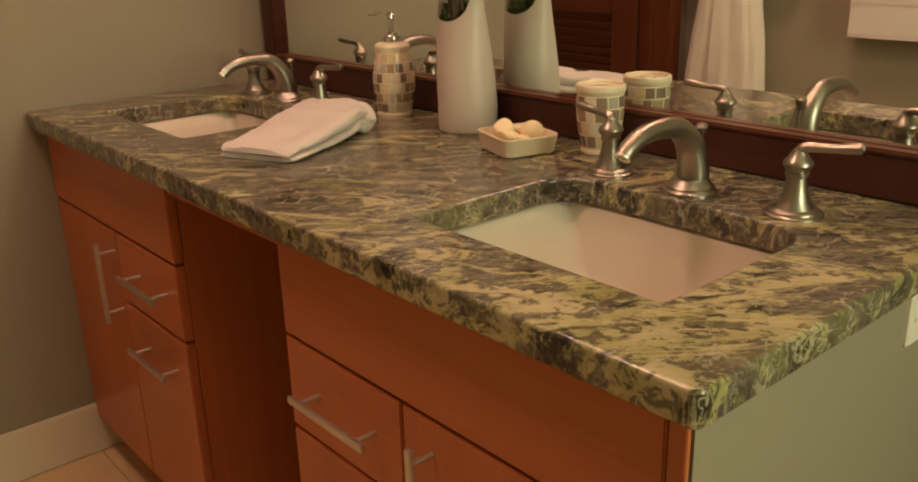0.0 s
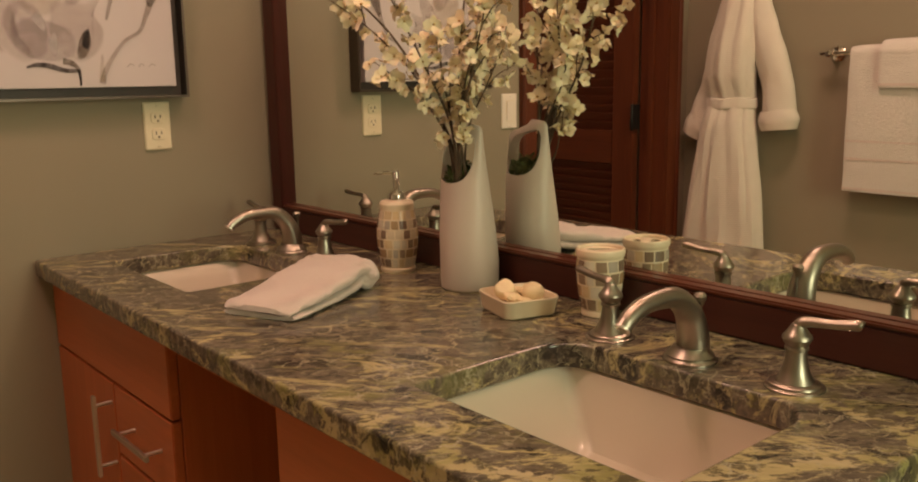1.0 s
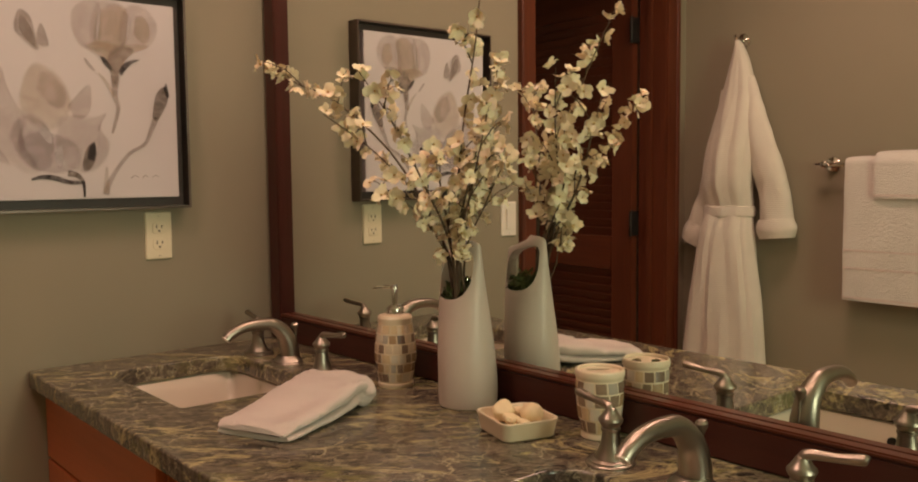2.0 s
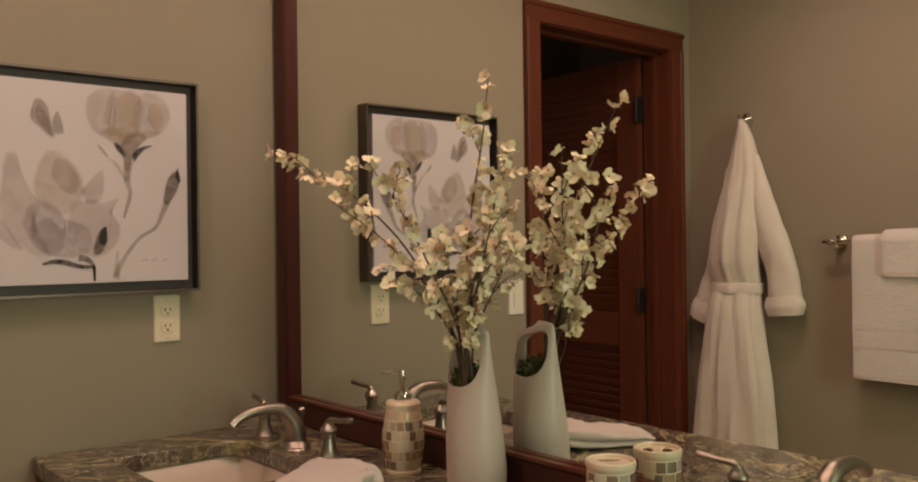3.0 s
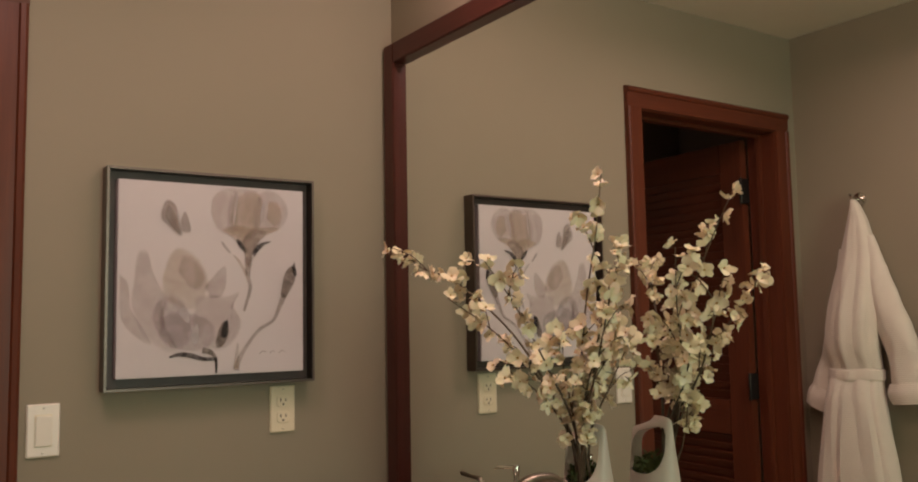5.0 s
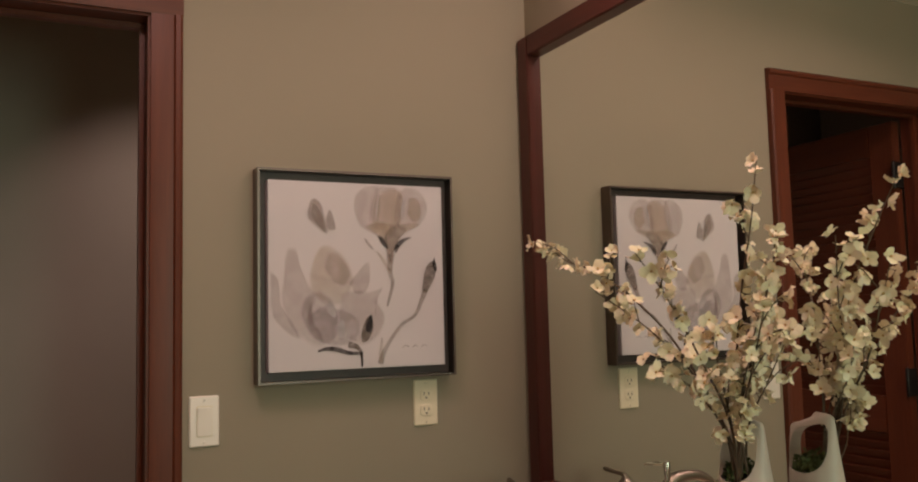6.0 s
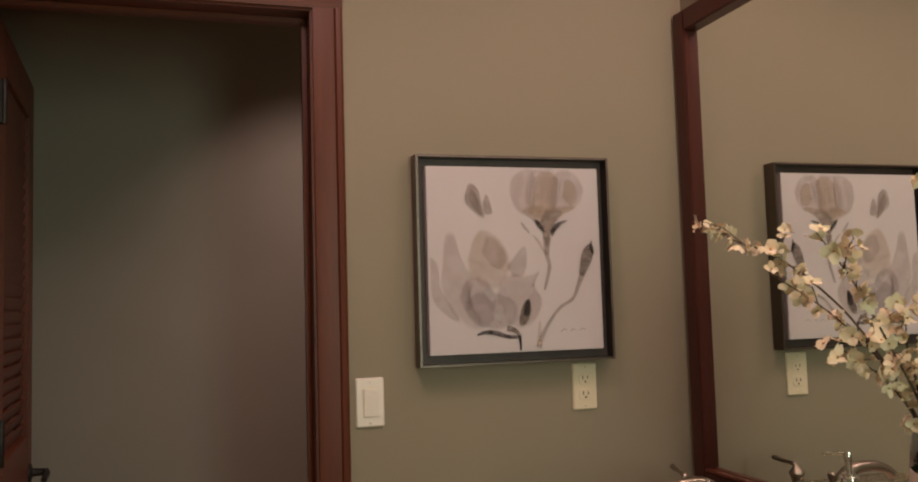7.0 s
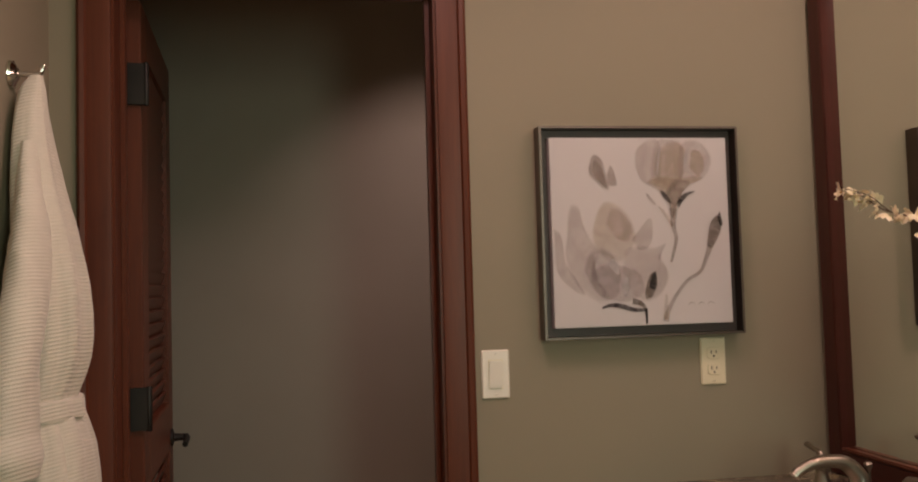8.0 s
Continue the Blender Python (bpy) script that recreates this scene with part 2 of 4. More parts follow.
CORE = mottled("yellow_flower_core", (0.50, 0.30, 0.06), (0.4, 0.2, 0.05), 0.7, 60)
TWIG = mottled("brown_twig", (0.06, 0.038, 0.022), (0.11, 0.07, 0.04), 0.7, 40)
MOSS = mottled("green_moss", (0.04, 0.06, 0.018), (0.12, 0.15, 0.045), 0.85, 70)
PEWTER = brushed("pewter_frame_metal", (0.15, 0.115, 0.10), 0.36)
FRAMEDARK = mottled("dark_frame_channel", (0.050, 0.030, 0.026), (0.065, 0.042, 0.036), 0.5, 20)
CANVAS = mottled("pale_pink_canvas", (0.51, 0.475, 0.475), (0.54, 0.50, 0.50), 0.85, 4, 500, 0.2, 0.0005)
MIRROR = material("mirror_silver", (0.96, 0.975, 0.94), 0.0, 1.0)

# ---- building blocks ----
def finish(bm, smooth=True):
    bmesh.ops.recalc_face_normals(bm, faces=bm.faces)
    if smooth:
        for f in bm.faces:
            f.smooth = True
    return bm


def mesh_of(bm, mat, name="mesh", angle=35):
    me = bpy.data.meshes.new(name)
    bm.to_mesh(me)
    bm.free()
    me.materials.append(mat)
    if angle:
        me.set_sharp_from_angle(angle=radians(angle))
    return me


def part(name, bm, mat, parent, label=""):
    ob = new(name, mesh_of(bm, mat, name) if isinstance(bm, bmesh.types.BMesh) else bm)
    ob.parent = parent
    if label:
        ob["label"] = label
    return ob


def thing(name, place, label, category, group="", turn=0):
    ob = new(name)
    ob.matrix_world = pose(*place, 0, 0, turn)
    ob.empty_display_size = 0.05
    return tagged(ob, label, category, group)


def box(lo, hi, bevel=0.0, seg=2):
    bm = bmesh.new()
    bmesh.ops.create_cube(bm, size=1)
    for v in bm.verts:
        v.co = [(a + b) / 2 + c * (b - a) for a, b, c in zip(lo, hi, v.co)]
    if bevel:
        bmesh.ops.bevel(bm, geom=bm.edges[:], offset=bevel, segments=seg, affect="EDGES")
    return finish(bm)


def prism(points, axis, lo, hi):
    """A polygon in the plane across an axis, drawn out from lo to hi along it."""
    def at(p, d):
        return {"x": (d, *p), "y": (p[0], d, p[1]), "z": (*p, d)}[axis]
    bm = bmesh.new()
    n = len(points)
    a, b = [bm.verts.new(at(p, lo)) for p in points], [bm.verts.new(at(p, hi)) for p in points]
    bm.faces.new(a), bm.faces.new(b)
    for i in range(n):
        bm.faces.new((a[i], a[(i + 1) % n], b[(i + 1) % n], b[i]))
    return finish(bm, False)


def loft(rings, caps=True, closed=True):
    """A skin over rings of points, each with as many points as the others."""
    bm = bmesh.new()
    rows = [[bm.verts.new(p) for p in r] for r in rings]
    n = len(rows[0])
    for r0, r1 in zip(rows, rows[1:]):
        for i in range(n if closed else n - 1):
            j = (i + 1) % n
            bm.faces.new((r0[i], r0[j], r1[j], r1[i]))
    if caps and closed:
        bm.faces.new(rows[0]), bm.faces.new(rows[-1])
    return finish(bm)


def circle(r, z, n=32, cx=0.0, cy=0.0, ry=None):
    return [(cx + r * math.cos(2 * math.pi * i / n), cy + (ry or r) * math.sin(2 * math.pi * i / n), z) for i in range(n)]


def lathe(profile, n=32, caps=True):
    return loft([circle(max(r, 0.0002), z, n) for r, z in profile], caps)


def rrect(x0, x1, y0, y1, r, z=0.0, n=6):
    """The corners of a rounded rectangle, all round."""
    out = []
    for cx, cy, a in ((x1 - r, y1 - r, 0), (x0 + r, y1 - r, 90), (x0 + r, y0 + r, 180), (x1 - r, y0 + r, 270)):
        for i in range(n + 1):
            t = radians(a + 90 * i / n)
            out.append((cx + r * math.cos(t), cy + r * math.sin(t), z))
    return out


def spline(points, steps=8):
    """A smooth line through points of any dimension."""
    pts = [np.array(p, float) for p in points]
    pts = [2 * pts[0] - pts[1]] + pts + [2 * pts[-1] - pts[-2]]
    out = []
    for a, b, c, d in zip(pts, pts[1:], pts[2:], pts[3:]):
        for i in range(steps):
            t = i / steps
            out.append(0.5 * (2 * b + (c - a) * t + (2 * a - 5 * b + 4 * c - d) * t * t + (3 * b - a - 3 * c + d) * t ** 3))
    return out + [pts[-2]]


def sweep(points, radii, n=12, squash=1.0, steps=8, side=None):
    """A tapered tube along a smooth line. squash: its thickness across the side direction."""
    line = spline([(*p, r) for p, r in zip(points, radii)], steps)
    rings = []
    ref = Vector(side) if side else Vector((0.31, 0.17, 0.93))
    for i, p in enumerate(line):
        a, b = line[max(i - 1, 0)], line[min(i + 1, len(line) - 1)]
        d = Vector((b - a)[:3]).normalized()
        u = (ref - d * ref.dot(d)).normalized()
        w = d.cross(u)
        rings.append([Vector(p[:3]) + (u * math.cos(2 * math.pi * k / n) + w * squash * math.sin(2 * math.pi * k / n)) * p[3] for k in range(n)])
        ref = u if not side else ref
    return loft(rings)


def join(*bms):
    """One mesh out of several shells of the same piece."""
    out = bmesh.new()
    for b in bms:
        me = bpy.data.meshes.new("tmp")
        b.to_mesh(me)
        b.free()
        out.from_mesh(me)
        bpy.data.meshes.remove(me)
    return out


def moved(bm, m):
    bmesh.ops.transform(bm, matrix=m, verts=bm.verts)
    return bm


def slab(loops, z0, z1, bevel, mat, name):
    """A flat slab with holes, its edges rounded: the first loop is the outline."""
    cu = bpy.data.curves.new(name, "CURVE")
    cu.dimensions, cu.fill_mode = "2D", "BOTH"
    cu.extrude, cu.bevel_depth, cu.bevel_resolution = (z1 - z0) / 2 - bevel, bevel, 3
    cu.offset = -bevel
    for lp in loops:
        s = cu.splines.new("POLY")
        s.points.add(len(lp) - 1)
        for p, q in zip(s.points, lp):
            p.co = (q[0], q[1], 0, 1)
        s.use_cyclic_u = True
    ob = bpy.data.objects.new(name, cu)
    scene.collection.objects.link(ob)
    me = bpy.data.meshes.new_from_object(ob.evaluated_get(bpy.context.evaluated_depsgraph_get()))
    bpy.data.objects.remove(ob)
    me.transform(Matrix.Translation((0, 0, (z0 + z1) / 2)))
    me.materials.clear()
    me.materials.append(mat)
    for p in me.polygons:
        p.use_smooth = True
    me.set_sharp_from_angle(angle=radians(40))
    return me

# ---- the room ----
TOP = 0.884          # the counter's surface
CEILZ = 2.49
WEST, EAST, SOUTH = -1.857, 0.012, -3.60


def structure(name, bm, mat, label, category):
    ob = new(name, mesh_of(bm, mat, name, 30))
    return tagged(ob, label, category, kind="structure")


# floor of square tiles over grout
floor = structure("floor", box((-2.6, SOUTH - 0.12, -0.10), (0.14, 2.4, -0.004)), GROUT, "tan tiled bathroom floor with narrow grout joints", "floor")
ceiling = structure("ceiling", box((-2.6, SOUTH - 0.12, CEILZ), (0.14, 2.4, CEILZ + 0.10)), CEIL, "plain pale cream painted ceiling", "ceiling")
DL, DR, DT = -1.739, -0.975, 2.115   # rough doorway
wall_north = structure("wall_north", prism([(-2.6, 0), (DL, 0), (DL, DT), (DR, DT), (DR, 0), (0.14, 0), (0.14, CEILZ), (-2.6, CEILZ)], "y", 0.0, 0.12), PAINT, "sage green painted wall with an open doorway", "wall")
wall_east = structure("wall_east", box((EAST, SOUTH, 0), (0.14, 0.0, CEILZ)), PAINT, "sage green painted wall behind the vanity mirror", "wall")
wall_west = structure("wall_west", box((-2.6, SOUTH, 0), (WEST, 0.0, CEILZ)), PAINT, "sage green painted wall with robe hook and towel bar", "wall")
south = prism([(-2.6, 0), (0.14, 0), (0.14, CEILZ), (-2.6, CEILZ), (-2.6, 2.2), (-0.08, 2.2), (-0.08, 0.95), (-0.72, 0.95), (-0.72, 2.2), (-2.6, 2.2)], "y", SOUTH - 0.12, SOUTH)
wall_south = structure("wall_south", south, PAINT, "sage green painted wall with a window opening", "wall")
closet_back = structure("closet_wall_north", box((-2.6, 1.15, 0), (0.14, 1.27, CEILZ)), CLOSET, "plain grey-brown painted closet wall", "wall")
closet_east = structure("closet_wall_east", box((-0.52, 0.12, 0), (-0.40, 1.15, CEILZ)), CLOSET, "plain grey-brown painted closet side wall", "wall")
closet_west = structure("closet_wall_west", box((-2.6, 0.12, 0), (-2.48, 1.15, CEILZ)), CLOSET, "plain grey-brown painted closet side wall", "wall")

# doorway: jamb lining and moulded casing
jamb = tagged(new("door_frame"), "dark red mahogany door frame with moulded casing", "door frame", kind="structure")
IN0, IN1, INT = -1.719, -0.995, 2.095
part("jamb", box((DL, -0.004, 0), (IN0, 0.124, INT), 0.002), MAHOGANY, jamb)
part("jamb", box((IN1, -0.004, 0), (DR, 0.124, INT), 0.002), MAHOGANY, jamb)
part("head_jamb", box((DL, -0.004, INT), (DR, 0.124, DT), 0.002), MAHOGANY_X, jamb)
part("door_stop", box((IN0, 0.055, 0), (IN0 + 0.012, 0.080, INT), 0.002), MAHOGANY, jamb)
part("door_stop", box((IN1 - 0.012, 0.055, 0), (IN1, 0.080, INT), 0.002), MAHOGANY, jamb)
part("door_stop", box((IN0 + 0.012, 0.055, INT - 0.012), (IN1 - 0.012, 0.080, INT), 0.002), MAHOGANY_X, jamb)


def casing(u0, u1, z0, z1, flip):
    """A board with a raised outer bead, upright."""
    prof = [(0, 0), (0, -0.012), (0.012, -0.014), (0.05, -0.015), (0.054, -0.021), (0.064, -0.023), (0.070, -0.018), (0.072, 0)]
    pts = [(u1 - u if flip else u0 + u, d) for u, d in prof]
    return prism(pts, "z", z0, z1)


part("casing", casing(IN1 + 0.006, IN1 + 0.078, 0.0, 2.100, False), MAHOGANY, jamb)
part("casing", casing(IN0 - 0.078, IN0 - 0.006, 0.0, 2.100, True), MAHOGANY, jamb)
head = [(d, 2.100 + u) for u, d in [(0, 0), (0, -0.012), (0.012, -0.014), (0.05, -0.015), (0.054, -0.021), (0.064, -0.023), (0.070, -0.018), (0.072, 0)]]
part("head_casing", prism(head, "x", IN0 - 0.078, IN1 + 0.078), MAHOGANY_X, jamb)


def baseboard(name, lo, hi):
    ob = structure(name, box(lo, hi, 0.004), TRIMWHITE, "cream painted baseboard along the wall foot", "baseboard")
    return ob


baseboard("baseboard", (-0.917, -0.014, 0), (-0.52, 0, 0.135))
baseboard("baseboard", (WEST, SOUTH, 0), (WEST + 0.014, 0, 0.135))

# window behind the walk
window = tagged(new("window_1"), "daylit window in the far bathroom wall", "window", kind="structure")
for lo, hi in (((-0.72, -3.66, 0.95), (-0.68, -3.61, 2.2)), ((-0.12, -3.66, 0.95), (-0.08, -3.61, 2.2)), ((-0.68, -3.66, 0.95), (-0.12, -3.61, 0.99)), ((-0.68, -3.66, 2.16), (-0.12, -3.61, 2.2))):
    part("window_frame", box(lo, hi, 0.004), MAHOGANY, window)

# green end panel under the counter's open end
end_wall = structure("vanity_end_wall", box((-0.586, -1.744, 0), (EAST - 0.003, -1.724, 0.842)), PAINT, "sage green painted end wall of the vanity", "wall")

# ---- open louvred door ----
door = thing("louvred_door", (IN0 + 0.034, 0.132, 0.01), "dark red mahogany louvred door standing open", "door", turn=93)
W, T, H = 0.70, 0.035, 2.075
for x0 in (0.0, W - 0.11):
    part("stile", box((x0, 0, 0), (x0 + 0.11, T, H), 0.003), MAHOGANY, door)
for z0, z1 in ((0, 0.20), (0.90, 1.04), (H - 0.12, H)):
    part("rail", box((0.11, 0, z0), (W - 0.11, T, z1), 0.003), MAHOGANY_X, door)
slat = mesh_of(moved(box((0.108, -0.021, -0.004), (W - 0.108, 0.021, 0.004), 0.003), Matrix.Translation((0, T / 2, 0)) @ pose(0, 0, 0, -70)), MAHOGANY_X, "slat")
for z0, z1 in ((0.20, 0.90), (1.04, H - 0.12)):
    n = int((z1 - z0) / 0.034)
    for i in range(n):
        s = part("slat", slat, None, door)
        s.location = (0, 0, z0 + (i + 0.5) * (z1 - z0) / n)
for z in (0.25, 1.098, 1.868):
    h = part("hinge", join(box((-0.012, -0.010, z - 0.05), (0.004, 0.030, z + 0.05), 0.001), moved(lathe([(0.006, -0.052), (0.007, -0.05), (0.007, 0.05), (0.006, 0.052)], 12), Matrix.Translation((-0.006, -0.012, z)))), IRON, door, "dark bronze butt hinge")
lever = part("door_handle", join(moved(lathe([(0.026, 0), (0.026, 0.006), (0.012, 0.010), (0.010, 0.045), (0.011, 0.050)], 20), pose(W - 0.06, 0, 0.93, 90)), sweep([(W - 0.06, -0.045, 0.93), (W - 0.10, -0.050, 0.93), (W - 0.16, -0.048, 0.922)], [0.010, 0.009, 0.008])), IRON, door, "dark bronze lever handle")

# ---- mirror ----
mirror = thing("vanity_mirror", (0, 0, 0), "large wall mirror in a dark red wooden frame above the counter", "mirror")
MY0, MY1, MZ0, MZ1 = -1.745, -0.012, TOP + 0.001, 2.148
PW, PB, PT = 0.051, 0.068, 0.056
part("mirror_glass", box((0.0, MY0 + 0.02, MZ0 + 0.02), (0.006, MY1 - 0.02, MZ1 - 0.02)), MIRROR, mirror, "clear silvered glass")


def frame_side(lo, hi, mat):
    part("frame_rail", box(lo, hi, 0.003), mat, mirror)


XF = -0.022
frame_side((XF, MY1 - PW, MZ0), (EAST, MY1, MZ1), FRAMEWOOD)
frame_side((XF, MY0, MZ0), (EAST, MY0 + PW, MZ1), FRAMEWOOD)
frame_side((XF, MY0 + PW, MZ0), (EAST, MY1 - PW, MZ0 + PB - 0.008), FRAMEWOOD_Y)
part("frame_ledge", box((XF - 0.002, MY0 + PW, MZ0 + PB - 0.008), (0.0, MY1 - PW, MZ0 + PB), 0.003), LEDGEWOOD, mirror, "lighter bead along the lower rail")
frame_side((XF, MY0 + PW, MZ1 - PT), (EAST, MY1 - PW, MZ1), FRAMEWOOD_Y)

# ---- vanity ----
XC = -0.595          # cabinet faces
NEARY, FARY = -1.443, -0.345   # sink centres
SX0, SX1, SHALF = -0.500, -0.206, 0.199


def hole_loop(yc):
    """A sink opening: tight corners in front, wide ones behind."""
    out = []
    for cx, cy, r, a in ((SX1, yc + SHALF, 0.06, 0), (SX0, yc + SHALF, 0.010, 90), (SX0, yc - SHALF, 0.010, 180), (SX1, yc - SHALF, 0.06, 270)):
        sx, sy = (1 if a in (0, 270) else -1), (1 if a in (0, 90) else -1)
        for i in range(9):
            t = radians(a + 90 * i / 8)
            out.append((cx - sx * r + r * math.cos(t), cy - sy * r + r * math.sin(t)))
    return out


outline = [(p[0], p[1]) for p in rrect(-0.629, EAST - 0.003, -1.773, -0.002, 0.012)]
holes = [[(p[0], p[1]) for p in hole_loop(yc)] for yc in (NEARY, FARY)]
counter = tagged(new("countertop", slab([outline] + holes, TOP - 0.038, TOP, 0.005, MARBLE, "countertop")), "polished green-brown marble vanity countertop with cream veins", "countertop")


def bar_handle(parent, y0, y1, z0, z1):
    """A slim square bar on two posts, either level or upright."""
    x = XC - 0.036
    ob = part("handle", box((x - 0.004, min(y0, y1) - 0.006, min(z0, z1) - 0.006), (x + 0.004, max(y0, y1) + 0.006, max(z0, z1) + 0.006), 0.0015), STEEL, parent, "satin steel bar handle")
    for k in (0.1, 0.9):
        y, z = y0 + (y1 - y0) * k, z0 + (z1 - z0) * k
        part("handle_post", moved(lathe([(0.0042, 0), (0.0042, 0.036)], 12), Matrix.Translation((x, y, z)) @ pose(0, 0, 0, 0, 90)), STEEL, ob)


def cabinet(name, y0, y1, fronts, label):
    """A carcass from y0 back to y1 (y1 < y0) with slab fronts: (name, y0, y1, z0, z1, handle)."""
    top = thing(name, (0, 0, 0), label, "cabinet", "vanity cabinets")
    b, zt = 0.10, TOP - 0.0385
    part("side_panel", box((XC + 0.020, y0 - 0.018, b), (EAST - 0.003, y0, zt), 0.001), CHERRY_Z, top)
    part("side_panel", box((XC + 0.020, y1, b), (EAST - 0.003, y1 + 0.018, zt), 0.001), CHERRY_Z, top)
    part("bottom_panel", box((XC + 0.020, y1 + 0.018, b), (EAST - 0.003, y0 - 0.018, b + 0.018)), CHERRY, top)
    # back panel coloured as dark as the shaded cabinet interior
    part("back_panel", box((-0.05, y1 + 0.018, b + 0.018), (-0.04, y0 - 0.018, 0.70)), GAPSHADE, top)
    part("toe_kick", box((XC + 0.075, y1, 0.0), (XC + 0.093, y0, b)), CHERRY, top)
    for fname, a, c, z0, z1, hnd in fronts:
        f = part(fname, box((XC, c + 0.0022, z0 + 0.0025), (XC + 0.019, a - 0.0022, z1 - 0.0025), 0.0022), CHERRY if fname != "door" else CHERRY_Z, top)
        if hnd:
            bar_handle(f, *hnd)
    return top


ZD = 0.679
cabinet("vanity_cabinet", -0.004, -0.656, [
    ("drawer_front", -0.004, -0.656, ZD, 0.842, None),
    ("door", -0.004, -0.362, 0.10, ZD, (-0.343, -0.343, 0.648, 0.484)),
    ("drawer_front", -0.362, -0.656, 0.525, ZD, (-0.449, -0.613, 0.608, 0.608)),
    ("drawer_front", -0.362, -0.656, 0.10, 0.525, (-0.449, -0.613, 0.449, 0.449))],
    "cherry wood vanity cabinet with door, drawers and steel handles")
cabinet("vanity_cabinet", -1.040, -1.722, [
    ("drawer_front", -1.040, -1.722, ZD, 0.842, None),
    ("drawer_front", -1.040, -1.324, 0.525, ZD, (-1.108, -1.280, 0.607, 0.607)),
    ("drawer_front", -1.040, -1.324, 0.10, 0.525, (-1.108, -1.280, 0.449, 0.449)),
    ("door", -1.324, -1.722, 0.10, ZD, (-1.385, -1.385, 0.648, 0.484))],
    "cherry wood vanity cabinet with drawers and a door")
tagged(new("cabinet_end_stile", mesh_of(box((XC, -1.742, 0.10), (XC + 0.007, -1.7225, 0.842), 0.001), CHERRY_Z)), "narrow cherry wood filler strip at the vanity end", "trim", kind="structure")
apron = tagged(new("knee_space_apron", mesh_of(box((XC + 0.004, -1.039, TOP - 0.068), (XC + 0.022, -0.657, TOP - 0.0385), 0.001), CHERRY)), "cherry wood rail across the knee space", "trim", kind="structure")


def sink(yc):
    top = thing("undermount_sink", ((SX0 + SX1) / 2, yc, TOP - 0.0385), "white rectangular porcelain sink set under the counter", "sink", "vanity sinks")
    hx, hy = (SX1 - SX0) / 2, SHALF
    rings = []
    for gx, gy, r, z in ((0.024, 0.024, 0.03, -0.014), (0.024, 0.024, 0.03, -0.001), (0.008, 0.008, 0.012, -0.001), (0.004, 0.004, 0.012, -0.004), (-0.002, -0.008, 0.022, -0.03), (-0.012, -0.036, 0.024, -0.085), (-0.026, -0.062, 0.024, -0.112), (-0.05, -0.09, 0.02, -0.120), (-0.10, -0.16, 0.012, -0.125)):
        rings.append(rrect(-hx - gx, hx + gx, -hy - gy, hy + gy, r, z))
    outer = [rrect(-hx - g, hx + g, -hy - gy, hy + gy, 0.03, z) for g, gy, z in ((-0.09, -0.15, -0.140), (-0.02, -0.05, -0.130), (0.004, 0.0, -0.04), (0.010, 0.010, -0.014))]
    part("basin", loft(outer + rings), PORCELAIN, top)
    part("drain", moved(lathe([(0.024, 0), (0.024, 0.002), (0.017, 0.003), (0.015, 0.0005), (0.0005, 0.0005)], 24), Matrix.Translation((0.0, 0, -0.1245))), NICKEL, top, "brushed nickel drain ring")
    # overflow holes: closed discs whose dark metal colour stands in for shade inside
    for dy in (-0.024, 0.024):
        part("overflow_hole_shade", moved(lathe([(0.010, 0), (0.010, 0.002), (0.0075, 0.0025), (0.007, 0.001), (0.0005, 0.001)], 20), Matrix.Translation((-hx + 0.003, dy, -0.036)) @ pose(0, 0, 0, 0, 84)), IRON, top)
    return top


sink(NEARY), sink(FARY)


